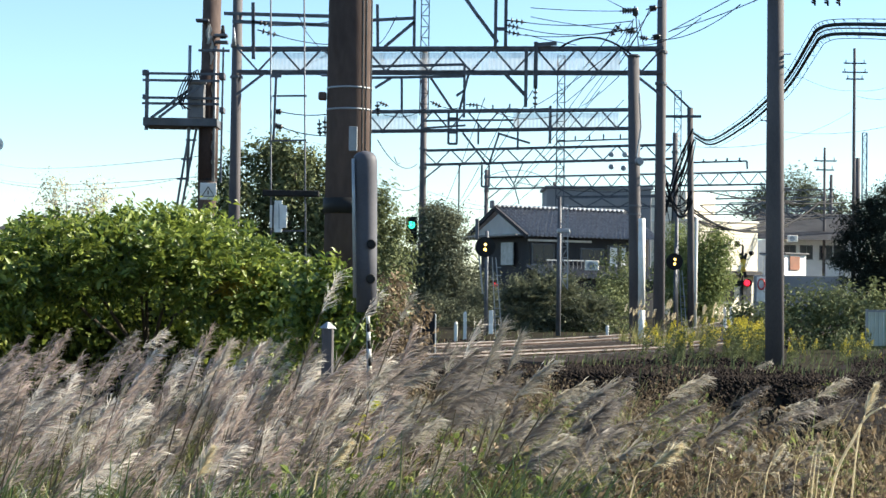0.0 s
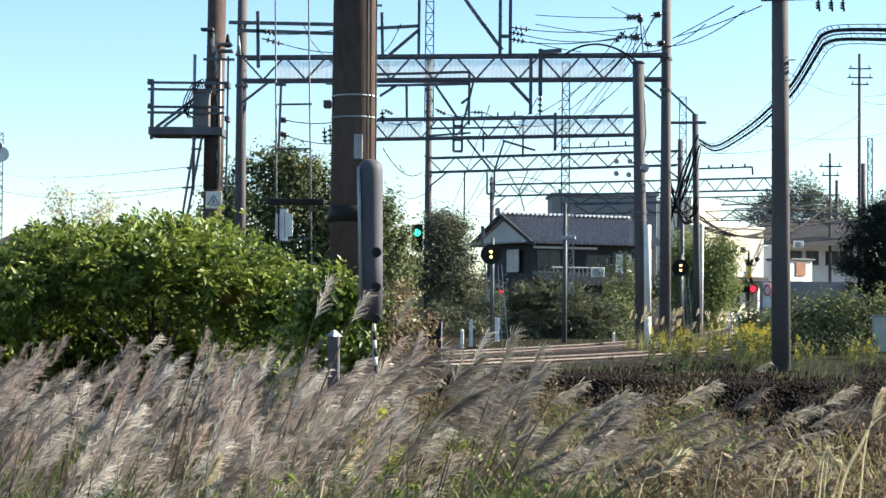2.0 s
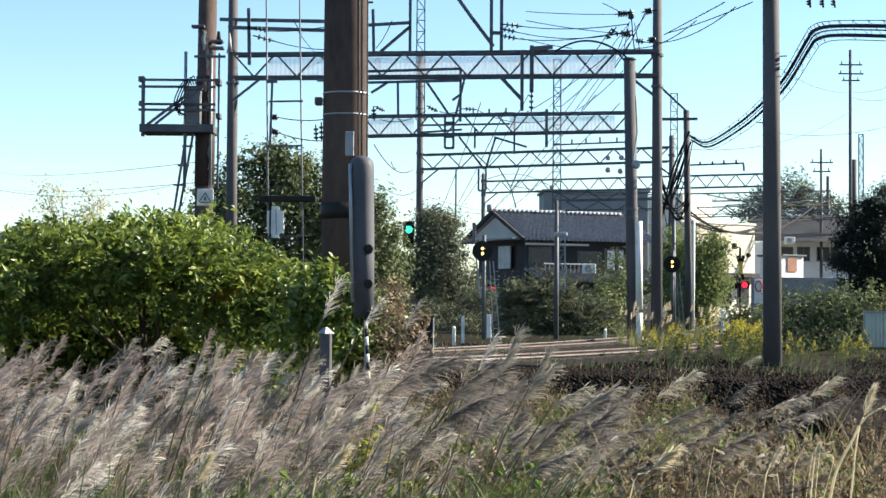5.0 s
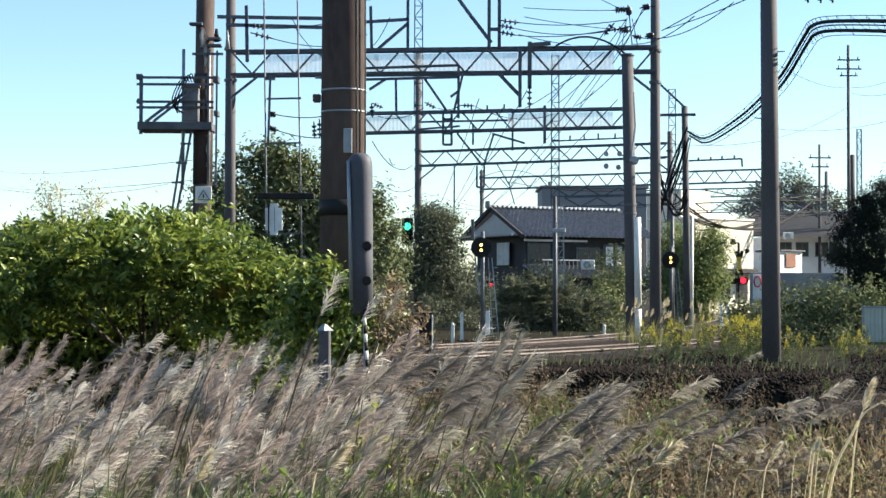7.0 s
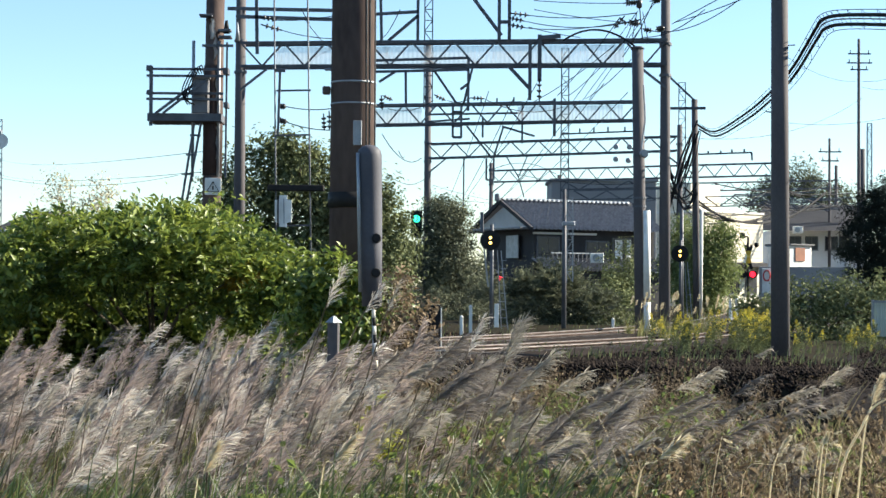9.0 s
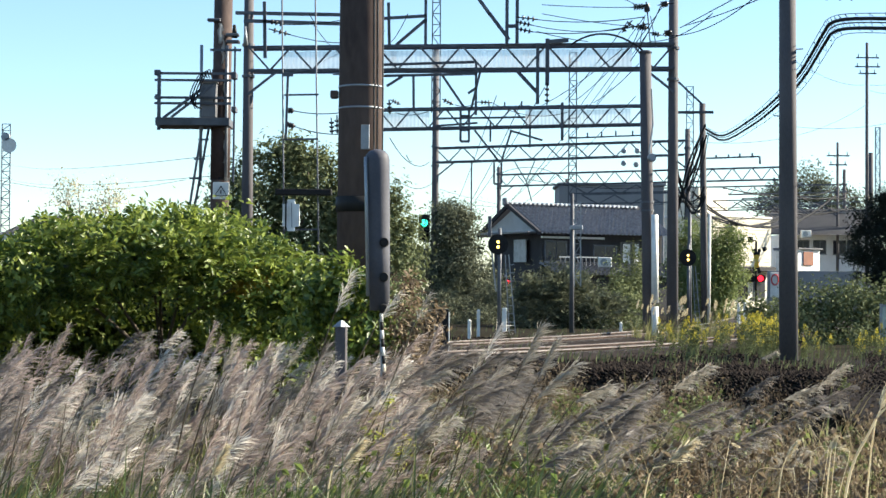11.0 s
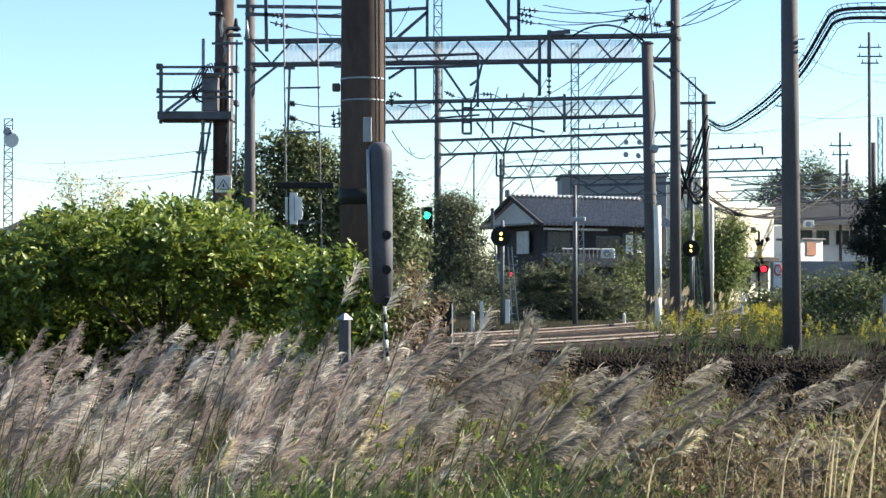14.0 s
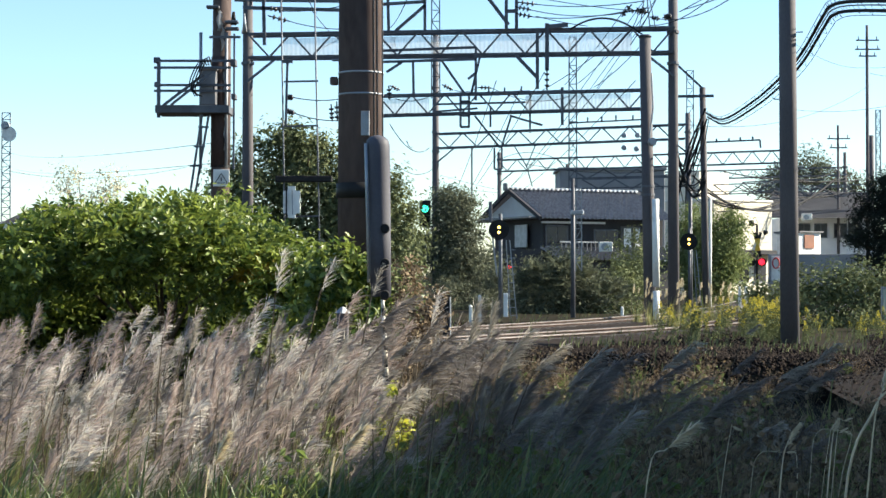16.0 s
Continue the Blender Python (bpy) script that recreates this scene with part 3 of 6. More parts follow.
tree("pine_tree", (17.1, 62.0, 0.1), PADS, 42000, 330, 0.20, 0.16, "leaf_pine_and_shade", "dark pine tree with layered pads of dense needles", 22, "tree", 0.2, 0.14, limbs=13)
tree("tree", (-14.076, 66.0, 0.0), [((-14.989, 66.00, 5.257), (0.7, 0.6, 0.7)), ((-13.521, 66.00, 5.031), (0.8, 0.6, 0.6)), ((-14.308, 66.00, 4.240), (1.6, 0.8, 0.6))],
     2000, 80, 0.24, 0.13, "leaf_pale", "thin pale tree with sparse yellowish leaves", 23, "tree", 0.08, limbs=12)
tree("tree", (33.118, 150.0, 0.0), [((33.147, 150.00, 11.194), (2.2, 2, 1.6)), ((30.576, 150.00, 9.654), (2.0, 2, 2)), ((35.707, 150.00, 9.654), (3, 2, 1.6))],
     9000, 130, 0.5, 0.26, "leaf_grey", "distant grey-green tree behind the buildings", 24, "tree", 0.2)
# inner leaves coloured near-black: puts deep shade into the bush's lower part
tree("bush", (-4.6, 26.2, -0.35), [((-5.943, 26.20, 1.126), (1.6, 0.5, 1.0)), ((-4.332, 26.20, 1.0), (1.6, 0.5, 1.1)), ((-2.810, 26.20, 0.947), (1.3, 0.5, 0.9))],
     20000, 420, 0.2, 0.14, "leaf_pine_and_shade", "leaf mass coloured near-black for the shade under the bright bush", 26, "bush", 0.04)
cen, out = cloud([((-2.465, 22.40, 1.692), (0.22, 0.3, 0.16)), ((-2.633, 22.40, 1.577), (0.2, 0.2, 0.1))], 160, 14, 0.06, 31)
lv, lf = leaves(cen, out, 0.11, 0.5)
leaf_mesh("turning_leaves", lv, lf, "leaf_orange", bush, "orange-brown autumn leaves")


# ---- grasses ----
def blade_strip(base, lean, length, width, r, n=5, droop=1.0):
    """One long leaf blade as a tapered, arching strip."""
    pts, side = [], Vector((-lean.y, lean.x, 0)).normalized() if lean.length > 1e-6 else Vector((1, 0, 0))
    for i in range(n + 1):
        t = i / n
        p = Vector(base) + Vector((0, 0, length * (t - 0.42 * droop * t * t))) + lean * length * t * t
        w = width * (1 - t ** 1.6) * 0.5 + 0.0006
        pts += [p - side * w, p + side * w]
    return pts, [(2 * i, 2 * i + 1, 2 * i + 3, 2 * i + 2) for i in range(n)]


def blades_mesh(name, count, radius, length, width, material, seed, wind=0.35, droop=1.0):
    r = random.Random(seed)
    v, f = [], []
    for _ in range(count):
        a, d = r.uniform(0, 2 * math.pi), radius * math.sqrt(r.random())
        lean = Vector((math.cos(a) * r.uniform(0.1, 0.5) + wind * r.uniform(0.3, 1.2), math.sin(a) * r.uniform(0.1, 0.5), 0))
        p, q = blade_strip((d * math.cos(a), d * math.sin(a), 0), lean, length * r.uniform(0.55, 1.15), width * r.uniform(0.6, 1.3), r, droop=droop * r.uniform(0.4, 1.2))
        f += [tuple(k + len(v) for k in face) for face in q]
        v += p
    me = bpy.data.meshes.new(name)
    me.from_pydata(v, [], f)
    me.materials.append(M[material])
    return me


def plume_mesh(length, strands, seed, material="plume", tight=0.0):
    """A feathery head: a bowed rachis along +z with fine strands combed to +x."""
    r = random.Random(seed)
    v, f = [], []
    def axis(t):
        return Vector((0.10 * length * t * t, 0, length * t))
    for i in range(strands):
        t = r.random() ** 0.9 * 0.92
        p0 = axis(t)
        a = r.uniform(-0.9, 0.9) if r.random() < 0.8 else r.uniform(1.2, 5.0)
        ln = length * r.uniform(0.26, 0.62) * (1 - 0.45 * t)
        spread = r.uniform(0.08, 0.75) * (1 - tight)
        out = Vector((math.cos(a) * spread, math.sin(a) * spread * 0.9, 1.0)).normalized()
        w = r.uniform(0.0013, 0.0030)
        sd = Vector((-math.sin(a + r.uniform(-0.8, 1.4)), math.cos(a + 0.6), r.uniform(-0.4, 0.6))).normalized()
        curl = r.uniform(0.1, 0.5)
        k0 = len(v)
        for s in (0, 0.35, 0.7, 1.0):
            p = p0 + out * ln * s + Vector((curl * ln * s * s, 0, -0.55 * curl * ln * s * s))
            ww = w * (0.5 if s == 0 else 1.0 if s < 0.9 else 0.25)
            v += [p - sd * ww, p + sd * ww]
        f += [(k0 + 2 * q, k0 + 2 * q + 1, k0 + 2 * q + 3, k0 + 2 * q + 2) for q in range(3)]
    me = bpy.data.meshes.new("plume")
    me.from_pydata(v, [], f)
    me.materials.append(M[material])
    return me


def stalk_mesh(length, seed):
    """A thin stalk that rises and bows towards +x; its head follows on at the tip."""
    r = random.Random(seed)
    bm = B()
    tube(bm, [(0.16 * length * t * t, 0, length * t) for t in (0, 0.25, 0.5, 0.75, 1.0)], [0.0055, 0.005, 0.0045, 0.0035, 0.002], 5)
    me = bpy.data.meshes.new("stalk")
    bm.to_mesh(me)
    bm.free()
    me.materials.append(M["stalk"])
    return me


PLUMES = [plume_mesh(random.Random(k).uniform(0.24, 0.40), random.Random(k + 90).randint(75, 125), k, ("plume", "plume_grey", "plume_white", "plume", "plume_dark", "plume")[k % 6], 0.45 * (k % 4 == 3)) for k in range(18)]
DARK = [plume_mesh(random.Random(k).uniform(0.30, 0.46), 190, k, "plume_dark" if k % 3 else "plume_grey", 0.1) for k in range(20, 27)]
CREAM = [plume_mesh(random.Random(k).uniform(0.16, 0.24), 260, k, "plume_cream", 0.1) for k in range(40, 43)]
STALKS = [stalk_mesh(1.0, k) for k in range(4)]
TUFTS = [blades_mesh("leaf_tuft", 60, 0.16, 0.95, 0.012, "blade", 60 + k) for k in range(5)]
GREEN = [blades_mesh("leaf_tuft", 90, 0.28, 0.75, 0.013, "blade_green", 70 + k) for k in range(4)]

LUSH = [blades_mesh("leaf_tuft", 95, 0.30, 0.75, 0.015, "blade_lush", 75 + k) for k in range(3)]

SWAY = []   # (thing, place, phase, strength)


def pampas(x, y, n, top, r, heads=PLUMES, lean=(14, 34), label="", tuft=True, low=0.66):
    """A tussock of pampas grass: a leaf tuft and n stalks, each with its plume."""
    z = height(x, y)
    g = thing("pampas_grass", (x, y, z), label or "tussock of pampas grass with feathery pinkish-grey plumes bent by the wind", "grass", "pampas grass tussocks")
    if tuft:
        o = new("leaf_tuft", r.choice(TUFTS))
        o.parent = g
        o.matrix_local = pose(0, 0, 0, 0, 0, 0) @ Matrix.Scale(r.uniform(0.8, 1.1) * (top - z) / 1.25, 4)
    for _ in range(n):
        tilt, turn = r.uniform(*lean), r.uniform(-32, 32)
        bow = tilt * r.uniform(0.2, 0.42)
        h = ((top - z) * r.uniform(low, 1.04) - 0.30 * math.cos(radians(tilt))) / math.cos(radians(bow))
        st = new("stalk", r.choice(STALKS))
        st.parent = g
        up = pose(r.uniform(-0.24, 0.18), r.uniform(-0.22, 0.22), 0, 0, bow, turn) @ Matrix.Diagonal((h, 1, h, 1))
        st.matrix_local = up
        pl = new("plume", r.choice(heads))
        pl.parent = g
        tip = up @ Vector((0.16, 0, 0.985))
        pl.matrix_local = Matrix.Translation(tip) @ pose(0, 0, 0, 0, tilt, turn + r.uniform(-20, 20)) @ Matrix.Scale(r.uniform(0.6, 1.15), 4)
    SWAY.append((g, (x, y, z), r.uniform(0, 6.28), r.uniform(0.7, 1.3)))
    return g


pr = random.Random(5)
# dense stand in the meadow, thinner towards the bank
for i in range(210):
    y = 9.3 + 6.2 * pr.random() ** 1.1
    k = pr.random()
    u = pr.uniform(-0.31, -0.05) if k < 0.80 else pr.uniform(-0.06, 0.07) if k < 0.93 else pr.uniform(0.06, 0.2)
    x = u * y
    if abs(x + 0.73) < 0.35 and abs(y - 14.6) < 0.5:
        continue
    crest = (0.86 if u < -0.06 else 0.77) + 0.064 * (y - 8.0) - (0.0 if u < 0 else 0.12)
    top = crest - abs(pr.gauss(0, 0.20)) + 0.05
    tall = pr.random() < 0.05 and u < 0.05
    pampas(x, y, 2 if tall else pr.randint(3, 6) if u < 0.04 else pr.randint(1, 3), top + (0.25 if tall else 0.0), pr,
           PLUMES if u < 0.0 else DARK, lean=(12, 50) if u < 0.02 else (45, 70))
# taller, wind-bent tussocks before the bank
for i in range(15):
    y = pr.uniform(9.5, 13.0)
    u = pr.uniform(-0.075, 0.14)
    pampas(u * y - 0.35, y, pr.randint(2, 3), 1.22 + 0.03 * (y - 9.5) + pr.uniform(-0.3, 0.10) - max(0, u) * 1.5, pr,
           DARK, lean=(38, 66), label="wind-bent pampas tussock with ash-brown plumes before the bank", low=0.8)
for px, py, tp in ((-0.55, 11, 1.73), (-0.62, 11.2, 1.66), (-0.27, 11, 1.69), (-1.29, 11, 1.45), (-1.22, 10.8, 1.38), (0.20, 11, 1.50), (0.33, 11, 1.40), (0.49, 11, 1.36), (0.70, 11, 1.33), (-0.05, 11.5, 1.38)):
    pampas(px - 0.48, py, 1, tp + 0.02, pr, [DARK[1], DARK[4]] + PLUMES[:4], lean=(16, 28), label="tall pampas stalk with a feathery head standing above the rest", tuft=False, low=0.97)
# tussocks before the boundary post
for px, py, tp in ((-1.35, 11.6, 1.26), (-1.1, 11.9, 1.30), (-0.98, 11.3, 1.24), (-0.85, 11.7, 1.30), (-1.2, 10.8, 1.18), (-0.65, 11.0, 1.22), (-0.95, 10.5, 1.12), (-1.0, 12.2, 1.33)):
    pampas(px - 0.1, py, 5, tp, pr, PLUMES, lean=(18, 50), low=0.75)
# bare dark stalks among the plumes
for i in range(70):
    y = pr.uniform(9.2, 12.5)
    x = pr.uniform(-0.29, 0.02) * y
    g = thing("dry_stalk", (x, y, height(x, y)), "thin dark dry stalk standing among the plumes", "grass", "dry stalks")
    o = new("stalk", pr.choice(STALKS))
    o.parent = g
    h = pr.uniform(0.95, 1.35)
    o.matrix_local = pose(0, 0, 0, 0, pr.uniform(-9, 8), pr.uniform(-40, 40)) @ Matrix.Diagonal((h, 1, h, 1))
    SWAY.append((g, (x, y, height(x, y)), pr.uniform(0, 6.28), 0.8))


# ---- fittings on the meadow pole ----
D0 = 14.6
for zz in (3.380, 3.190):
    part("wire_band", cyl(B(), (-0.725, D0, zz - 0.008), (-0.725, D0, zz + 0.008), 0.203, None, 28), "galv", big, "thin bright steel band", True)
part("collar", cyl(B(), (-0.728, D0, 2.274), (-0.728, D0, 2.409), 0.216, None, 28), "dark", big, "dark tape collar", True)
part("junction_box", box(B(), (-0.96, D0 - 0.05, 3.309), (0.07, 0.08, 0.07), None, 0.01), "concrete_brown", big)
part("plate", box(B(), (-0.677, 14.37, 2.921), (0.075, 0.012, 0.215), None, 0.004), "galv", big, "blank light metal plate")
for k, (xx, w) in enumerate(((-0.600, 0.004), (-0.572, 0.004), (-0.529, 0.007))):
    part("cable", cyl(B(), (xx, 14.42 + 0.03 * k, 2.792), (xx - 0.02, 14.42 + 0.03 * k, 9.1), w, None, 8), "galv", big, "grey cable running up the pole", True)
for zz in (8.2, 7.0, 5.6, 4.9, 4.2, 3.5):
    part("step_bolt", cyl(B(), (-0.73, D0, zz), (-0.98 if int(zz * 10) % 2 else -0.49, D0, zz), 0.011, None, 8), "galv", big)
guard = thing("guy_guard", (-0.381, 11.6, -0.35), "thick grey plastic guy-wire sleeve with black and white foot", "guy guard")
gx0, gx1 = -0.460, -0.444
bm = B()
tube(bm, [(gx1 + 0.01, 11.6, 1.449), (gx1, 11.6, 1.866), (gx0, 11.6, 2.441), (gx0, 11.6, 2.509), (gx0, 11.6, 2.545), (gx0, 11.6, 2.568), (gx0, 11.6, 2.580)], [0.070, 0.078, 0.088, 0.087, 0.078, 0.055, 0.02], 20)
part("sleeve", bm, "sleeve", guard, "grey plastic sleeve", True)
part("edge_strip", tube(B(), [(gx1 - 0.071, 11.53, 1.548), (gx0 - 0.071, 11.53, 2.223), (gx0 - 0.08, 11.54, 2.521)], 0.012, 8), "galv", guard, "pale blue-grey seam", True)
for yy in (1.925, 1.683, 1.461):
    part("plug", cyl(B(), (gx1 + 0.038, 11.54, yy), (gx1 + 0.042, 11.48, yy), 0.036, 0.028, 14), "dark", guard, "black rubber plug", True)
part("guy_wire", cyl(B(), (-0.381, 11.6, -0.4), (-0.432, 11.6, 1.548), 0.008, None, 6), "galv", guard)
for k in range(12):
    za, zb = 1.489 - 0.0595 * k, 1.489 - 0.0595 * (k + 1)
    xa, xb = -0.428 + 0.0035 * k, -0.428 + 0.0035 * (k + 1)
    part("stripe", cyl(B(), (xa, 11.6, za), (xb, 11.6, zb), 0.0125, None, 10), ("cream" if k > 6 else "white") if k % 2 else "dark", guard, "off-white band" if k % 2 else "black band", True)
tree("shrub", (-0.95, 13.8, -0.35), [((-0.98, 13.95, 1.5), (0.2, 0.2, 0.3)), ((-0.78, 13.85, 1.62), (0.2, 0.2, 0.26)), ((-0.68, 13.80, 1.22), (0.25, 0.2, 0.3)), ((-1.12, 14.0, 1.25), (0.2, 0.2, 0.25))],
     3600, 120, 0.06, 0.075, "leaf_bush", "small green shrub climbing round the pole foot", 33, "shrub", 0.02)
tree("shrub", (-0.25, 13.9, -0.35), [((-0.30, 13.90, 1.42), (0.2, 0.2, 0.32)), ((-0.36, 13.80, 1.115), (0.25, 0.2, 0.25)), ((-0.16, 13.9, 1.2), (0.2, 0.2, 0.3))],
     1700, 90, 0.06, 0.05, "weed", "thin brownish shrub beside the guy guard", 34, "shrub", 0.015)

tree("leafy_plant", (-0.36, 10.6, -0.35), [((-0.37, 10.6, 0.62), (0.10, 0.10, 0.26)), ((-0.30, 10.7, 0.42), (0.14, 0.12, 0.22))],
     420, 40, 0.035, 0.06, "leaf_yellow", "yellowing leafy plant at the foot of the guy guard", 35, "plant", 0.008, 0.4, 5)

# crossarm with hanging insulators near the top of the pole by the bank
part("crossarm", bar(B(), (6.262, 31.75, 7.455), (7.887, 31.75, 7.520), 0.09), "steel", side, "dark steel crossarm")
for k, xx in enumerate((7.346, 7.595, 7.822)):
    q = part("insulator", cyl(B(), (xx, 31.7, 7.477), (xx + 0.03, 31.7, 7.215), 0.02, None, 6), "wire", side)
    for i in range(3):
        part("disc", cyl(B(), (xx, 31.7, 7.390 - 0.05 * i), (xx, 31.7, 7.390 - 0.03 - 0.05 * i), 0.055, 0.03, 10), "insul", q, "", True)
for k in range(5):
    part("climbing_step", cyl(B(), (6.682, 32, 2.4 + 1.3 * k), (6.682 + (0.28 if k % 2 else -0.28), 31.9, 2.4 + 1.3 * k), 0.012, None, 6), "galv", side)

# ---- work platform on the stained pole ----
plat = thing("work_platform", (-4.823, 35.8, 5.074), "dark steel work platform with railings bolted to the pole", "platform")
for yz in (6.220, 6.073, 5.695, 5.572):
    part("railing", bar(B(), (-6.230, 35.6, yz), (-4.575, 35.6, yz), 0.05), "steel", plat)
for xx, dy in ((-6.132, 35.6), (-6.270, 36.4)):
    part("railing_post", bar(B(), (xx, dy, 5.072), (xx, dy, 6.268), 0.07), "steel", plat)
part("floor_beam", box(B(), (-5.408, 36.0, 5.177), (1.591, 0.9, 0.171), None, 0.01), "steel", plat)
part("end_cap", box(B(), (-6.169, 35.6, 6.232), (0.13, 0.12, 0.12), None, 0.01), "steel", plat)
part("end_cap", box(B(), (-6.169, 35.6, 5.707), (0.10, 0.1, 0.11), None, 0.01), "steel", plat)
part("diagonal", bar(B(), (-6.018, 35.5, 5.245), (-5.144, 35.5, 5.914), 0.055), "steel", plat)
part("diagonal", bar(B(), (-5.836, 35.4, 5.245), (-4.926, 35.4, 5.963), 0.05), "steel", plat)
part("bracket", bar(B(), (-4.502, 35.6, 6.806), (-4.514, 35.6, 3.877), 0.04), "steel", plat)
part("bracket", bar(B(), (-5.037, 35.6, 6.733), (-4.368, 35.6, 6.733), 0.05), "steel", plat)
part("bracket", box(B(), (-4.514, 35.6, 6.171), (0.12, 0.3, 0.14), None, 0.01), "steel", plat)
part("bracket", box(B(), (-4.502, 35.6, 5.438), (0.1, 0.3, 0.12), None, 0.01), "steel", plat)
for xa, xb in ((-5.064, -5.356), (-5.210, -5.466)):
    part("strut", bar(B(), (xa, 35.7, 5.070), (xb, 35.7, 3.333), 0.045), "steel", plat)
for k in range(3):
    part("strut_rung", bar(B(), (-5.295 - 0.09 * k, 35.7, 4.800 - 0.42 * k), (-5.064 - 0.08 * k, 35.7, 4.800 - 0.42 * k), 0.04), "steel", plat)
tf = thing("transformer_box", (-5.011, 35.45, 5.208), "light grey metal equipment box on the platform", "equipment box")
part("body", box(B(), (-5.07, 35.76, 5.64), (0.36, 0.20, 0.76), None, 0.03), "steel_box", tf, "dull grey sheet case")
part("lid", box(B(), (-5.07, 35.76, 6.04), (0.40, 0.23, 0.05), None, 0.012), "steel_box", tf)
part("door_panel", box(B(), (-5.07, 35.657, 5.62), (0.30, 0.008, 0.64), None, 0.003), "steel_box", tf)
part("latch", box(B(), (-4.95, 35.645, 5.62), (0.03, 0.016, 0.10), None, 0.004), "dark", tf)
for k in range(4):
    part("cable", tube(B(), smooth_line_3d([(-5.10 + 0.05 * k, 35.3, 6.08), (-5.22 + 0.06 * k, 35.3, 6.16 + 0.03 * k), (-5.42 + 0.04 * k, 35.3, 5.72 - 0.05 * k), (-5.30 + 0.05 * k, 35.3, 5.42)]), 0.014, 5), "wire", tf, "", True)
warn = thing("warning_sign", (-4.795, 35.74, 3.517), "white square sign with a black warning triangle", "sign")
part("plate", box(B(), (-4.795, 35.74, 3.700), (0.354, 0.02, 0.366), None, 0.005), "white", warn)
wx, wz, ww = -4.795, 3.590, 0.13
for a, b in (((-ww, 0), (ww, 0)), ((ww, 0), (0, 0.21)), ((0, 0.21), (-ww, 0))):
    part("triangle_side", bar(B(), (wx + a[0], 35.722, wz + a[1]), (wx + b[0], 35.722, wz + b[1]), 0.03, 0.012), "dark", warn)
part("mark", bar(B(), (wx, 35.722, wz + 0.04), (wx, 35.722, wz + 0.12), 0.025, 0.012), "dark", warn)
part("casing", cyl(B(), (-4.852, 36, 3.95), (-4.838, 36, 6.35), 0.214, 0.212, 28), "rust_brown", left, "rust-brown flaking coating", True)
for a0, a1, za, zb in ((-2.0, -1.3, 6.9, 7.35), (-1.55, -1.15, 6.45, 7.0), (-1.3, -0.9, 5.6, 6.2), (-1.2, -0.95, 4.3, 5.0)):
    bm = B()
    rows = []
    for i in range(7):
        z, w = za + (zb - za) * i / 6, 0.25 + 0.75 * math.sin(math.pi * (i + 0.6) / 7.2) * (1 - 0.35 * (i % 2))
        mid, half = (a0 + a1) / 2 + 0.08 * (i % 3 - 1), (a1 - a0) / 2 * w
        rows.append([bm.verts.new((-4.83 + 0.218 * math.cos(mid + k * half), 36 + 0.218 * math.sin(mid + k * half), z)) for k in (-1, 0, 1)])
    for p, q in zip(rows, rows[1:]):
        for k in (0, 1):
            bm.faces.new((p[k], p[k + 1], q[k + 1], q[k]))
    bmesh.ops.solidify(bm, geom=bm.faces[:], thickness=0.006)
    part("bare_patch", bm, "plaster", left, "pale patch where the coating has flaked off", True)
part("stay_band", cyl(B(), (-4.848, 36, 3.940), (-4.848, 36, 3.989), 0.215, None, 20), "dark", left)
for xx in (-5.254, -4.700):
    part("riser_pipe", cyl(B(), (xx, 35.8, 3.903), (xx, 35.8, 6.864), 0.035, None, 8), "galv", left, "", True)
for q in ((-4.980, 7.401), (-4.576, 7.081), (-4.564, 6.934)):
    part("cleat", box(B(), (q[0], 35.75, q[1]), (0.28, 0.2, 0.06), None, 0.01), "steel", left)
part("cable_head", cyl(B(), (-4.539, 35.75, 7.020), (-4.539, 35.75, 7.302), 0.07, 0.03, 10), "dark", left, "", True)
part("cable_head", cyl(B(), (-4.295, 35.75, 6.860), (-4.307, 35.75, 7.265), 0.055, 0.02, 10), "galv", left, "", True)

# ---- hanging ladder frame with a round-cornered plate ----
hang = thing("hanging_frame", (-3.733, 43.0, 0.1), "thin dark steel ladder mast with a crossbeam", "mast")
part("rod", cyl(B(), (-4.071, 43, 0.0), (-4.233, 43, 9.661), 0.022, None, 8), "steel", hang, "", True)
part("rod", cyl(B(), (-3.160, 43, 0.0), (-3.365, 43, 9.661), 0.022, None, 8), "steel", hang, "", True)
for y0 in (6.634, 5.470, 3.114):
    part("rung", bar(B(), (-4.144, 43, y0), (-3.248, 43, y0 + 0.02), 0.045), "steel", hang)
part("arm", bar(B(), (-4.041, 42.9, 7.209), (-4.086, 42.9, 5.499), 0.06), "steel", hang)
part("arm", bar(B(), (-4.174, 42.9, 7.150), (-3.909, 42.9, 7.150), 0.08), "steel", hang)
part("crossbeam", box(B(), (-3.615, 43, 4.100), (1.470, 0.25, 0.162), None, 0.02), "dark", hang)
bm = box(B(), (-3.911, 42.7, 3.483), (0.438, 0.05, 0.817))
bmesh.ops.bevel(bm, geom=[e for e in bm.edges if abs((e.verts[0].co - e.verts[1].co).y) > 0.03], offset=0.12, segments=5, affect="EDGES")
sgn = part("back_plate", bm, "white", hang, "pale grey plate with rounded corners")
part("edge", bar(B(), (-4.042, 42.65, 3.863), (-4.042, 42.65, 3.104), 0.035, 0.03), "dark", sgn)
part("rib", bar(B(), (-3.897, 42.66, 3.805), (-3.882, 42.66, 3.162), 0.02, 0.02), "galv", sgn)


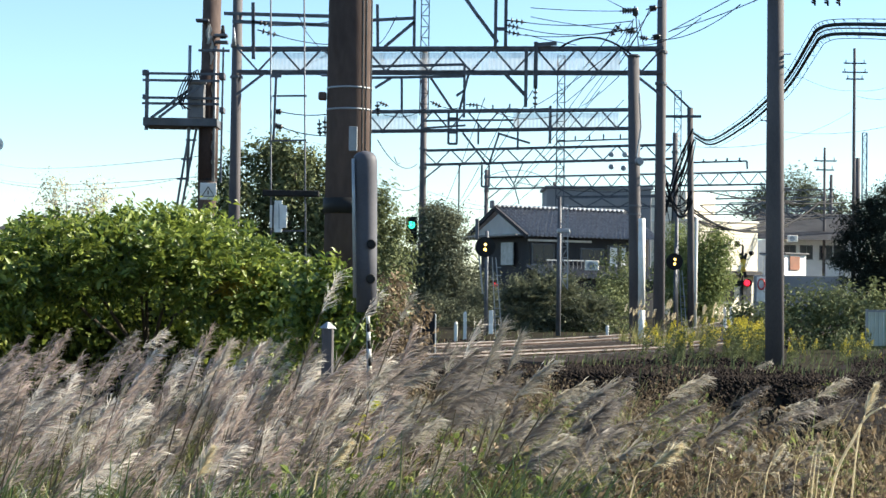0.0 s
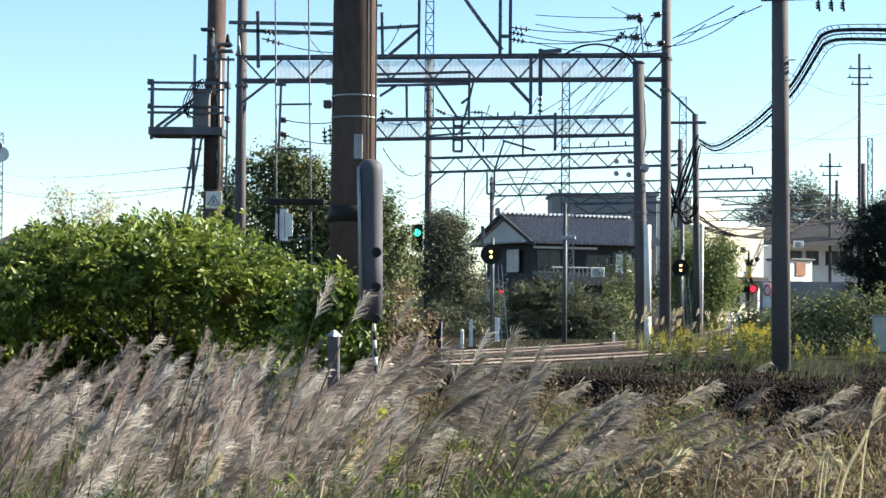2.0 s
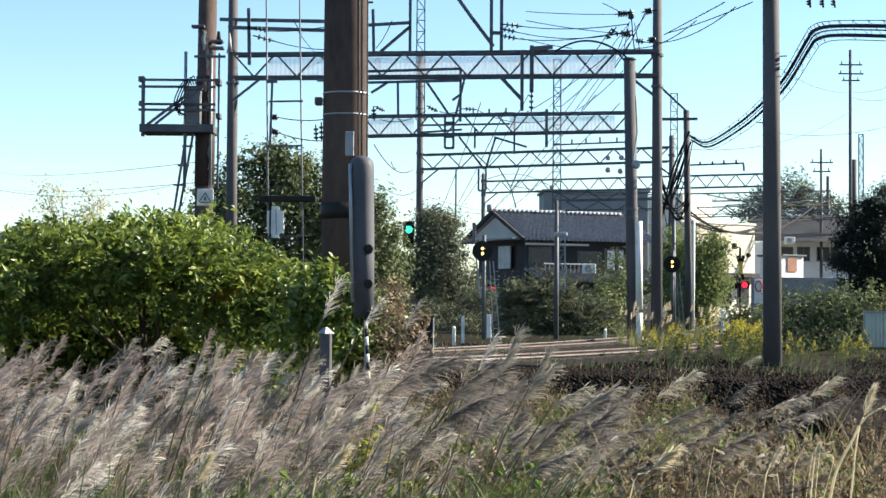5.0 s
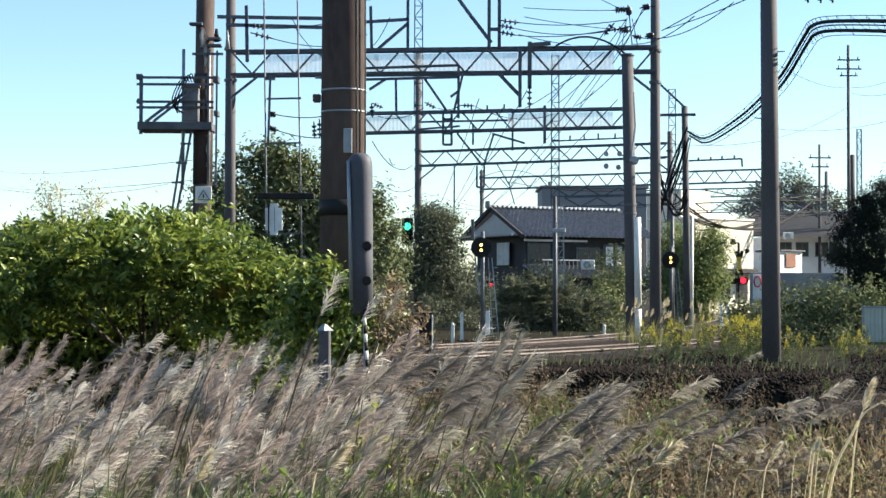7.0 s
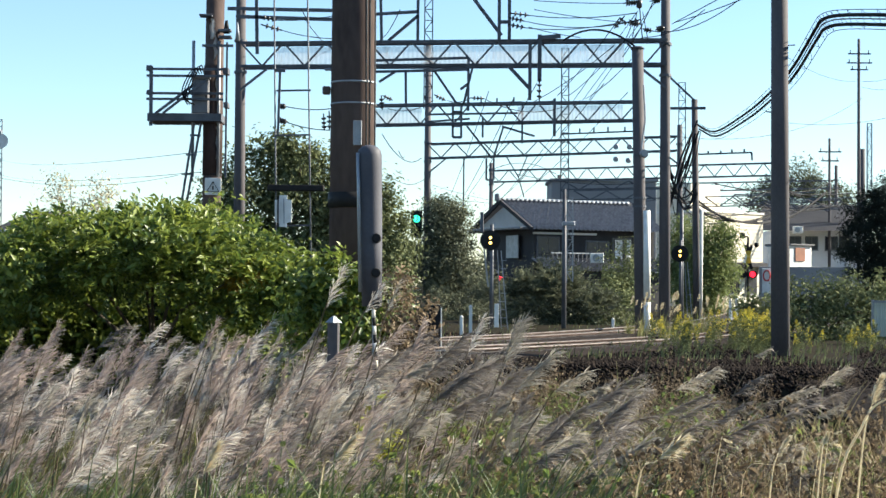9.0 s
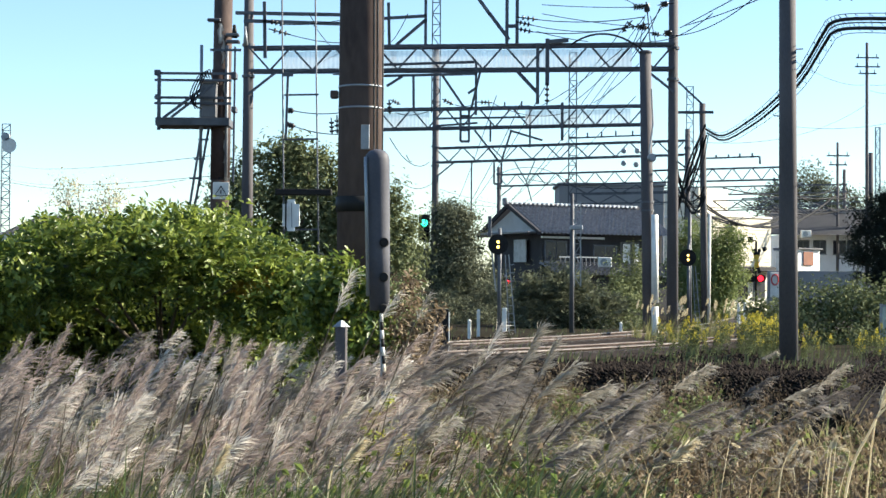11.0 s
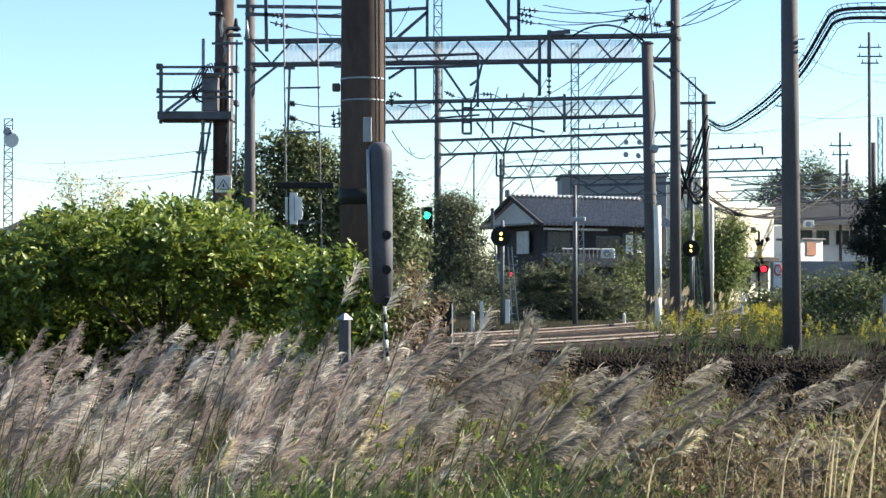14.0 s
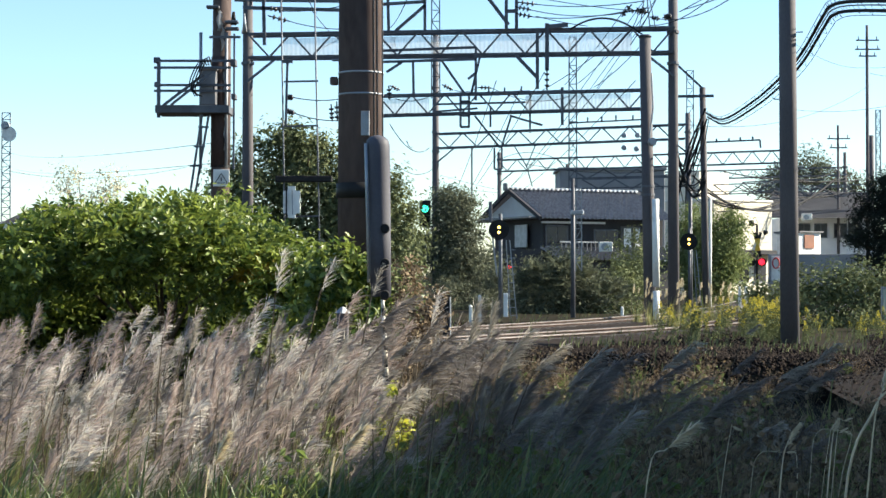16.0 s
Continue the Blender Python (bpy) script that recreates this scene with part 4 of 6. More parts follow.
# ---- insulators and wires ----
def insulator(a, b, discs=3, r=0.09, rod=0.02):
    """A strain insulator: a rod with porcelain discs from a to b."""
    ins = part("insulator", cyl(B(), a, b, rod, None, 6), "wire", G1, "brown porcelain insulator string")
    a, b = V(a), V(b)
    for i in range(discs):
        p = a.lerp(b, 0.3 + 0.5 * i / max(1, discs - 1))
        d = (b - a).normalized() * 0.03
        part("disc", cyl(B(), p - d, p + d, r, r * 0.55, 10), "insul", ins, "", True)
    return ins


def wire(pts, r=0.012, label="thin dark overhead wire", name="overhead_wire"):
    w = thing(name, pts[0], label, "cable", "overhead wires")
    part("strand", tube(B(), pts, r, 5), "wire", w)
    return w


for q in ((((-5.387, 50.40, 9.766)), ((-4.869, 50.40, 9.662))), (((-5.352, 50.40, 9.524)), ((-4.696, 50.40, 9.351))), (((-4.107, 43.00, 6.236)), ((-3.886, 43.00, 6.221))), (((-4.106, 43.00, 5.882)), ((-3.856, 43.00, 5.809))),
          (((2.193, 50.00, 9.736)), ((2.672, 50.00, 9.633))), (((2.193, 50.00, 9.530)), ((2.706, 50.00, 9.427))), (((2.227, 50.00, 9.873)), ((2.844, 50.00, 9.805))), (((3.150, 50.00, 7.882)), ((3.149, 50.00, 7.196))), (((-1.643, 50.00, 7.334)), ((-1.609, 50.00, 6.888))),
          (((-3.389, 50.00, 6.768)), ((-3.354, 50.00, 6.254))), (((-3.218, 50.00, 6.854)), ((-3.200, 50.00, 6.254))), (((5.550, 50.00, 9.564)), ((6.201, 50.00, 9.701))), (((6.269, 50.00, 9.427)), ((6.577, 50.00, 9.358))),
          (((-1.963, 61.00, 8.595)), ((-1.587, 61.00, 8.428))), (((5.722, 50.00, 9.805)), ((5.413, 50.00, 9.427))), (((-0.038, 56.00, 8.060)), ((0.345, 56.00, 7.868))), (((1.189, 56.00, 7.964)), ((1.649, 56.00, 7.945)))):
    insulator(*q, 3)
for a, b, dr in ((((-4.659, 50.00, 9.289)), ((-3.151, 50.00, 9.049)), 0.05), (((-4.831, 50.00, 9.598)), ((-3.152, 50.00, 9.736)), 0.05), (((-4.094, 50.00, 9.942)), ((-3.837, 50.00, 9.513)), 0.0), (((-4.008, 50.00, 9.684)), ((-3.781, 60.00, 10.168)), 0.1),
                 (((-3.856, 43.00, 5.809)), ((-2.767, 43.00, 5.617)), 0.05), (((-3.886, 43.00, 6.221)), ((-2.708, 43.00, 6.177)), 0.05), (((2.672, 50.00, 9.633)), ((5.584, 50.00, 9.564)), 0.15), (((2.706, 50.00, 9.427)), ((4.467, 40.00, 7.999)), 0.1),
                 (((2.844, 50.00, 9.805)), ((4.879, 40.00, 8.246)), 0.1), (((6.577, 50.00, 9.358)), ((7.484, 40.00, 8.686)), 0.3), (((6.269, 50.00, 9.169)), ((6.850, 42.00, 8.679)), 0.2), (((-0.987, 45.00, 9.108)), ((-1.932, 60.00, 10.580)), 0.1),
                 (((-2.173, 61.00, 11.149)), ((-4.679, 61.00, 9.892)), 0.0), (((5.464, 60.00, 8.419)), ((5.925, 50.00, 8.483)), 0.1), (((4.848, 60.00, 8.521)), ((5.524, 48.00, 8.784)), 0.1), (((4.437, 60.00, 8.521)), ((5.026, 45.00, 8.953)), 0.1),
                 (((3.615, 60.00, 8.316)), ((5.195, 48.00, 8.619)), 0.1), (((-1.725, 60.00, 8.007)), ((-0.077, 56.00, 7.868)), 0.2), (((0.403, 56.00, 7.868)), ((1.189, 56.00, 7.964)), 0.1), (((1.649, 56.00, 7.945)), ((4.487, 58.00, 7.893)), 0.3),
                 (((-1.448, 45.00, 5.711)), ((-0.493, 60.00, 6.218)), 0.4), (((-1.724, 60.00, 5.643)), ((-0.455, 70.00, 6.077)), 0.3), (((-1.109, 60.00, 6.259)), ((-1.095, 50.00, 5.654)), 0.1), (((2.901, 80.00, 7.265)), ((5.911, 80.00, 6.991)), -0.4),
                 (((3.996, 80.00, 6.991)), ((11.111, 80.00, 6.717)), 0.3), (((-0.151, 110.00, 8.259)), ((9.603, 130.00, 7.912)), 0.4), (((1.354, 110.00, 7.318)), ((15.651, 110.00, 7.506)), 0.5), ((-50.26, 190.0, 15.8), (-4.83, 36.0, 4.50), 0.5),
                 ((-50.26, 190.0, 14.1), (-4.83, 36.0, 4.05), 0.5), (((-32.182, 120.00, 9.275)), ((-17.084, 110.00, 8.786)), 0.7), (((19.295, 90.00, 14.143)), ((33.206, 130.00, 17.934)), 0.4), (((33.652, 130.00, 17.934)), ((35.177, 120.00, 17.913)), 0.4),
                 (((33.650, 130.00, 17.488)), ((35.172, 120.00, 16.678)), 0.4), (((11.389, 80.00, 8.909)), ((33.646, 130.00, 16.596)), 1.2), (((25.711, 120.00, 13.592)), ((35.162, 120.00, 14.620)), 0.5), (((5.926, 50.00, 8.912)), ((6.099, 50.00, 9.942)), 0.0),
                 (((6.270, 50.00, 9.942)), ((6.440, 50.00, 9.083)), 0.0), (((5.583, 50.00, 8.912)), ((5.927, 50.00, 9.513)), 0.1)):
    wire(sag(a, b, dr), 0.013 if V(a).x > -40 else 0.007)
for a, b, dr, r in (((7.247, 50.5, 9.662), (7.219, 40, 8.795), 0.0, 0.014), ((7.351, 50.5, 9.716), (7.894, 40, 8.805), 0.05, 0.014), ((6.184, 50.5, 10.046), (5.182, 62, 8.561), 0.0, 0.012),
                    ((6.702, 50.5, 10.298), (5.459, 62, 8.48), 0.0, 0.012), ((6.327, 50.5, 9.596), (5.777, 62, 8.612), 0.0, 0.012), ((3.004, 50.5, 10.346), (5.712, 50.5, 10.283), 0.03, 0.012),
                    ((3.007, 50.5, 10.068), (5.84, 50.5, 9.693), 0.04, 0.012), ((2.841, 50.5, 9.526), (4.423, 50.5, 9.219), 0.03, 0.012), ((5.353, 50.5, 10.626), (6.179, 50.5, 10.221), 0.0, 0.012),
                    ((6.238, 50.5, 10.221), (6.331, 50.5, 9.206), 0.03, 0.018), ((5.727, 50.5, 8.632), (6.647, 50.5, 10.316), 0.1, 0.016), ((6.55, 50.5, 10.35), (7.05, 50.5, 10.42), 0.0, 0.016)):
    wire(sag(a, b, dr), r)
for q in (((5.72, 50.5, 10.28), (6.18, 50.5, 10.32)), ((5.84, 50.5, 9.693), (6.28, 50.5, 9.64)), ((6.60, 50.5, 10.36), (6.90, 50.5, 10.41)), ((6.20, 50.5, 10.45), (6.24, 50.5, 10.10)), ((6.72, 50.5, 9.47), (7.02, 50.5, 9.54))):
    insulator(*q, 4, 0.11)
wire(sag((3.871, 50.00, 9.049), (5.853, 48.00, 8.553), -0.42), 0.03, "thick arched cable above the gantry")
for k in range(6):
    wire(sag((4.2 + 0.35 * k - 3 * (k % 2), 48, 7.0 + 0.25 * (k % 3)), (3.0 + 0.25 * k - 3 * (k % 2), 130, 6.6 + 0.3 * (k % 3)), 0.5), 0.012, "overhead contact wire along the track")


# ---- frames and droppers hung from the gantries ----
def hanger(name, members, D, label, t=0.07, category="bracket"):
    """An open steel frame of straight members."""
    g = min((G1, G2, G3, G4, G5), key=lambda q: abs(q.location.y - D))
    h = part(name, bar(B(), *members[0], t), "steel", g, label)
    for a, b in members[1:]:
        part("member", bar(B(), a, b, t), "steel", h)
    return h


hanger("drop_bracket", [((-0.035, 50.50, 8.153), (0.657, 50.50, 7.148)), ((1.141, 50.50, 8.326), (0.864, 50.50, 7.148)), ((0.657, 50.50, 7.148), (0.864, 50.50, 7.148)), ((0.536, 50.50, 7.148), (0.536, 50.50, 6.127)), ((0.795, 50.50, 7.148), (0.795, 50.50, 6.127)), ((0.536, 50.50, 6.127), (0.812, 50.50, 6.127)), ((0.536, 50.50, 6.473), (0.812, 50.50, 6.473)),
        ((0.536, 50.50, 6.906), (0.812, 50.50, 6.906))], 50.5, "dark steel funnel-shaped bracket hung under the gantry")
hanger("support_beam", [((-1.829, 50.40, 8.106), (1.018, 50.40, 8.192)), ((-1.830, 50.40, 8.451), (1.001, 50.40, 8.555)), ((1.001, 50.40, 8.555), (1.001, 50.40, 6.930)), ((-0.915, 50.40, 8.106), (-0.897, 50.40, 7.034)), ((-1.726, 50.40, 7.794), (-1.243, 50.40, 8.106)), ((0.759, 50.40, 7.587), (1.001, 50.40, 7.760))], 50.4, "dark steel cantilever beam below the gantry", 0.075)
hanger("steel_trestle", [((1.941, 50.60, 9.138), (1.942, 50.60, 11.085)), ((2.253, 50.60, 9.138), (2.255, 50.60, 11.085)), ((1.404, 50.60, 10.077), (2.011, 50.60, 9.277)), ((1.942, 50.60, 9.694), (2.254, 50.60, 9.694)), ((0.798, 50.60, 10.911), (1.422, 50.60, 10.042))], 50.6, "dark steel frame standing on the gantry", 0.10)
hanger("steel_stay_post", [((-0.557, 50.80, 9.064), (-0.557, 50.80, 11.297)), ((-0.557, 50.80, 9.901), (-1.462, 50.80, 9.116)), ((-1.706, 50.80, 10.424), (-1.670, 50.80, 9.029)), ((-1.880, 50.80, 9.936), (-0.557, 50.80, 10.023))], 50.8, "dark steel post on the gantry with a stay", 0.09)
hanger("steel_girder", [((-6.435, 50.90, 10.092), (-3.209, 50.90, 10.057)), ((-5.514, 50.60, 10.390), (-5.476, 50.60, 8.652)), ((-6.137, 50.60, 9.799), (-3.190, 50.60, 9.729))], 50.9, "dark steel beam between posts above the gantry", 0.10)
hanger("drop_post", [((2.889, 50.50, 9.158), (2.887, 50.50, 7.287)), ((2.231, 50.50, 8.326), (2.887, 50.50, 7.633))], 50.5, "dark steel drop post below the gantry", 0.10)
hanger("drop_post", [((3.183, 50.50, 9.297), (3.182, 50.50, 7.859)), ((3.148, 50.50, 9.193), (3.823, 50.50, 9.262))], 50.5, "dark steel drop post below the gantry", 0.12)
hanger("drop_post", [((4.370, 60.50, 8.475), (4.369, 60.50, 7.086))], 60.5, "dark steel drop post below the netted gantry", 0.10)
hanger("cantilever", [((-0.335, 70.00, 8.835), (3.738, 70.00, 8.931)), ((1.462, 70.00, 9.315), (3.690, 70.00, 9.387)), ((3.690, 70.00, 9.315), (3.689, 70.00, 7.636)), ((2.013, 70.00, 8.715), (2.012, 70.00, 7.875)), ((-0.335, 70.00, 8.523), (1.462, 70.00, 8.667)), ((2.827, 70.00, 8.355), (4.216, 70.00, 7.947))], 70, "dark steel cantilever arm between the gantries", 0.08)
hanger("cantilever", [((1.528, 79.70, 9.291), (2.754, 79.70, 7.735)), ((3.301, 79.70, 9.291), (2.809, 79.70, 7.735)), ((2.481, 79.70, 7.735), (2.481, 79.70, 6.698)), ((2.836, 79.70, 7.735), (2.835, 79.70, 6.698)), ((2.481, 79.70, 6.698), (2.835, 79.70, 6.698))], 79.7, "dark steel loop bracket hung under the gantry", 0.09)
hanger("dropper", [((1.391, 79.70, 7.735), (1.390, 79.70, 5.279))], 79.7, "thin dark dropper below the gantry", 0.07)
hanger("dropper", [((3.436, 79.70, 7.844), (4.035, 79.70, 6.834)), ((4.472, 79.70, 7.899), (4.035, 79.70, 6.834)), ((4.035, 79.70, 6.834), (4.307, 79.70, 5.879))], 79.7, "thin dark V-shaped dropper below the gantry", 0.05)
hanger("pipe_rail", [((5.366, 70.00, 8.043), (8.409, 70.00, 8.187)), ((6.133, 70.00, 8.091), (6.133, 70.00, 8.283)), ((6.732, 70.00, 8.115), (6.732, 70.00, 8.331)), ((7.331, 70.00, 8.139), (7.331, 70.00, 8.379)), ((8.049, 70.00, 8.163), (8.050, 70.00, 8.379))], 70, "thin dark rail with insulator pins", 0.06)
hanger("pipe_rail", [((1.378, 66.00, 8.806), (4.767, 66.00, 8.987)), ((1.830, 66.00, 8.851), (1.830, 66.00, 9.078)), ((2.463, 66.00, 8.874), (2.463, 66.00, 9.100)), ((3.140, 66.00, 8.897), (3.141, 66.00, 9.146))], 66, "thin dark rail with insulator pins", 0.06)
hanger("feeder_beam", [((15.147, 95.00, 9.238), (18.236, 95.00, 9.368)), ((18.236, 95.00, 9.368), (18.267, 95.00, 8.912)), ((15.733, 95.00, 9.238), (15.733, 95.00, 9.433)), ((16.448, 95.00, 9.270), (16.448, 95.00, 9.466)), ((17.098, 95.00, 9.303), (17.099, 95.00, 9.531)), ((17.813, 95.00, 9.335), (17.814, 95.00, 9.563))], 95, "dark feeder beam with insulator pins", 0.09)
for k, (xa, xb, yy) in enumerate(((6.952, 12.335, 7.356), (7.567, 13.104, 6.802))):
    hanger("cross_span", [((xa, 90, yy), (xb, 90, yy + 0.15)), ((xa, 90, yy - 0.5), (xb, 90, yy - 0.35))] + [((xa + i * 0.9, 90, yy - 0.5 * (i % 2)), (xa + (i + 1) * 0.9, 90, yy - 0.5 * ((i + 1) % 2))) for i in range(5)], 90, "dark lattice cross span far along the track", 0.07)
for k in range(4):
    xa, yy, dd = 19.317 + 2.6 * k, 8.043 + 0.35 * (k % 2), 118 + 3 * k
    hanger("cross_span", [((xa, dd, yy), (xa + 6, dd, yy + 0.2)), ((xa, dd, yy - 0.7), (xa + 6, dd, yy - 0.5))] + [((xa + i, dd, yy - 0.7 * (i % 2)), (xa + i + 1, dd, yy - 0.7 * ((i + 1) % 2))) for i in range(6)], dd, "dark lattice cross span in front of the buildings", 0.08)


# pale disc insulators on the cross span
for q in (((7.610, 69.50, 7.473)), ((8.181, 69.50, 7.473)), ((7.609, 69.50, 6.950)), ((8.132, 69.50, 6.902))):
    ins = part("insulator", cyl(B(), V(q) + V(0, 0.12, 0), V(q) - V(0, 0.12, 0), 0.06, None, 8), "dark", G1, "pale round insulator")
    part("disc", cyl(B(), V(q) - V(0, 0.10, 0), V(q) - V(0, 0.16, 0), 0.12, 0.09, 14), "galv", ins, "", True)

# ---- lattice masts ----
def lattice(base, w, z0, z1, steps, label, name="lattice_mast", t=0.035, shaft=None, material="galv"):
    x, y, zb = base
    m = thing(name, base, label, "mast")
    if shaft:
        part("shaft", cyl(B(), (x, y, zb - 0.2), (x, y, z0 + 0.3), shaft, shaft * 0.8, 12), material, m, "", True)
    for sx in (-w / 2, w / 2):
        part("leg", bar(B(), (x + sx, y, z0), (x + sx * 0.9, y, z1), t), material, m)
    h = (z1 - z0) / steps
    for i in range(steps):
        s = 1 if i % 2 else -1
        part("lacing", bar(B(), (x - s * w / 2, y, z0 + i * h), (x + s * w / 2, y, z0 + (i + 1) * h), t * 0.7), material, m)
        part("lacing", bar(B(), (x - w / 2, y, z0 + (i + 1) * h), (x + w / 2, y, z0 + (i + 1) * h), t * 0.7), material, m)
    return m


lattice((4.166, 53, 0.0), 0.254, 4.4, 9.241, 16, "slim dark lattice mast on a round shaft beside the track", shaft=0.08, material="steel")
lattice((-0.233, 52.5, 0.0), 0.269, 7.206, 11.441, 12, "slim dark lattice mast rising above the gantry", shaft=None, material="steel")
part("bell_box", box(B(), (4.277, 52.75, 3.593), (0.4, 0.3, 0.14), None, 0.02), "galv", lattice((4.397, 53.6, 0.0), 0.2, 1.728, 4.478, 8, "slim lattice post with a small metal box", material="galv"))
lattice((10.778, 72, 0.0), 0.320, 4.973, 10.523, 14, "dark lattice mast beside the cable post", material="steel", shaft=0.1)
lattice((-50.261, 190, 0.0), 1.039, 0.0, 20.261, 26, "distant pale lattice radio tower", "radio_tower", 0.12)
lattice((55.336, 210, 0.0), 0.646, 0.0, 22.585, 30, "distant grey lattice tower", "radio_tower", 0.14)
dish = thing("dish_antenna", (-49.867, 189.9, 17.766), "white round dish antenna on the tower", "antenna")
part("dish", cyl(B(), (-49.803, 189.5, 17.766), (-49.803, 189.95, 17.766), 0.85, 0.5, 20), "white", dish, "", True)
part("drum", cyl(B(), (-50.255, 189.5, 18.738), (-50.255, 189.95, 18.738), 0.5, None, 16), "galv", dish, "", True)

# ---- white cable pipe, cable post and cable bundle ----
part("cable_pipe", cyl(B(), (6.020, 46.7, 1.266), (6.004, 46.7, 3.751), 0.10, None, 14), "white", thick, "white plastic cable pipe", True)
part("cable_pipe", cyl(B(), (6.036, 46.7, 0.1), (6.020, 46.7, 1.154), 0.10, None, 14), "white", thick, "white plastic cable pipe", True)
part("riser", tube(B(), [(5.84, 46.70, 5.467), (5.95, 46.70, 6.347), (5.90, 46.70, 7.308)], 0.03, 6), "galv", thick)
part("cap", cyl(B(), (5.755, 47, 8.376), (5.755, 47, 8.441), 0.20, 0.15, 16), "concrete", thick, "", True)
for zz in (4.123, 3.882, 5.330):
    part("band", cyl(B(), (5.83, 47, zz - 0.03), (5.83, 47, zz + 0.03), 0.195, None, 16), "steel", thick)
part("lamp_head", cyl(B(), (5.89, 46.5, 5.347), (5.89, 46.3, 5.347), 0.13, 0.10, 14), "galv", thick, "round metal fitting", True)
post = pole((10.193, 64, 0.0), (10.062, 64, 8.873), 0.14, 0.12, "grey post with a crossarm carrying cable bundles", "concrete", "cable_post")
part("crossarm", bar(B(), (8.793, 63.8, 8.500), (10.455, 63.8, 8.522), 0.10), "steel", post)
part("stay", bar(B(), (9.099, 63.8, 9.685), (10.040, 63.8, 8.807), 0.07), "steel", post)
part("ladder_rod", cyl(B(), (10.302, 63.8, 0.2), (10.324, 63.8, 4.598), 0.06, None, 8), "white", post, "pale pipe", True)
tube_a = [(10.128, 63.6, 7.849), (9.836, 58, 7.069), (9.026, 48, 6.65), (8.367, 41, 6.488), (7.8, 36, 6.407), (7.27, 31.6, 6.54), (7.19, 30.6, 6.585), (7.25, 29.5, 6.49), (7.452, 27, 6.086), (7.693, 25, 5.731)]
cb = thing("cable_bundle", tube_a[0], "thick black cable bundle sagging from post to post", "cable")
for o, r in (((0, 0, 0), 0.034), ((0.07, 0.1, -0.15), 0.032), ((-0.03, 0.05, 0.10), 0.007), ((0.03, 0.0, -0.07), 0.012), ((0.16, 0.05, -0.24), 0.007)):
    part("cable", tube(B(), smooth_line_3d([V(p) + V(o) for p in tube_a]), r, 7), "wire", cb, "", True)
cr2 = random.Random(3)
fine = smooth_line_3d([V(p) for p in tube_a], 14)
for k in range(1, len(fine) - 5, 4):
    part("lashing", tube(B(), smooth_line_3d([fine[k] + V(-0.03, 0, 0.10), fine[k + 2] + V(0.16, 0, -0.24 + cr2.uniform(0, 0.08)), fine[k + 4] + V(-0.03, 0, 0.10)], 3), 0.0045, 4), "wire", cb)
for k in range(9):
    a = V((10.062, 63.50, 7.728)) + V(cr2.uniform(-0.3, 0.2), 0, cr2.uniform(-0.4, 0.3))
    b = V((9.325, 64.00, 5.036)) + V(cr2.uniform(-0.5, 0.4), 0, cr2.uniform(-0.7, 0.6))
    m1 = a.lerp(b, 0.45) + V(cr2.uniform(-0.25, 0.1), 0, -0.1)
    c = V(8.95 + cr2.uniform(-0.05, 0.15), 64.0, 5.9 + cr2.uniform(-0.2, 0.6))
    wire(smooth_line_3d([a, m1, b, b.lerp(c, 0.5) - V(0, 0, 0.15), c]), cr2.choice((0.018, 0.025, 0.035)), "black cable hanging down the cable post")
for k in range(6):
    a = V((9.151, 64.00, 5.584)) + V(cr2.uniform(-0.2, 0.3), -0.3, cr2.uniform(-0.2, 0.4))
    b = V((10.15, 64.00, 5.365)) + V(cr2.uniform(-0.06, 0.06), -0.12, cr2.uniform(-0.2, 0.5))
    wire(sag(a, b, cr2.uniform(0.5, 0.95)), cr2.choice((0.02, 0.03)), "grey cable loop hanging between two posts", "sagging_cable")
for k in range(8):
    a = V((9.215, 64.00, 5.036)) + V(cr2.uniform(-0.2, 1.2), 0, cr2.uniform(-0.5, 0.6))
    b = V((15.491, 76.00, 5.290)) + V(cr2.uniform(-2.2, 3.5), cr2.uniform(-2, 8), cr2.uniform(-0.4, 0.9))
    wire(sag(a, b, cr2.uniform(0.2, 1.1)), cr2.choice((0.02, 0.03, 0.04)), "grey cable sagging between posts", "sagging_cable")
for k in range(7):
    a = V((16.807, 90.00, 6.586)) + V(cr2.uniform(-2.5, 2), 0, cr2.uniform(-0.4, 1.0))
    b = V((25.516, 100.00, 7.311)) + V(cr2.uniform(-3, 1.5), cr2.uniform(-4, 8), cr2.uniform(-0.6, 1.1))
    wire(sag(a, b, cr2.uniform(0.1, 0.9)), cr2.choice((0.025, 0.035, 0.045)), "grey cable sagging between posts", "sagging_cable")


# ---- far utility poles ----
def far_pole(x, D, ztop, arms, r=0.16):
    p = pole((x, D, 0.0), (x, D, ztop), r, r * 0.7, "distant grey utility pole with crossarms")
    for zz, w in arms:
        part("crossarm", bar(B(), (x - w, D - 0.15, zz), (x + w, D - 0.15, zz), 0.10), "steel", p)
        for s in (-0.8, 0.0, 0.8):
            part("pin", cyl(B(), (x + s * w, D - 0.15, zz), (x + s * w, D - 0.15, zz + 0.3), 0.05, 0.03, 6), "insul", p)
    return p


far_pole(33.412, 130, 21.280, [(20.075, 0.9), (19.361, 1.0), (18.826, 0.7)])
far_pole(31.101, 130, 13.388, [(12.319, 0.9), (11.606, 0.7)], 0.13)
far_pole(38.911, 150, 14.276, [], 0.3)


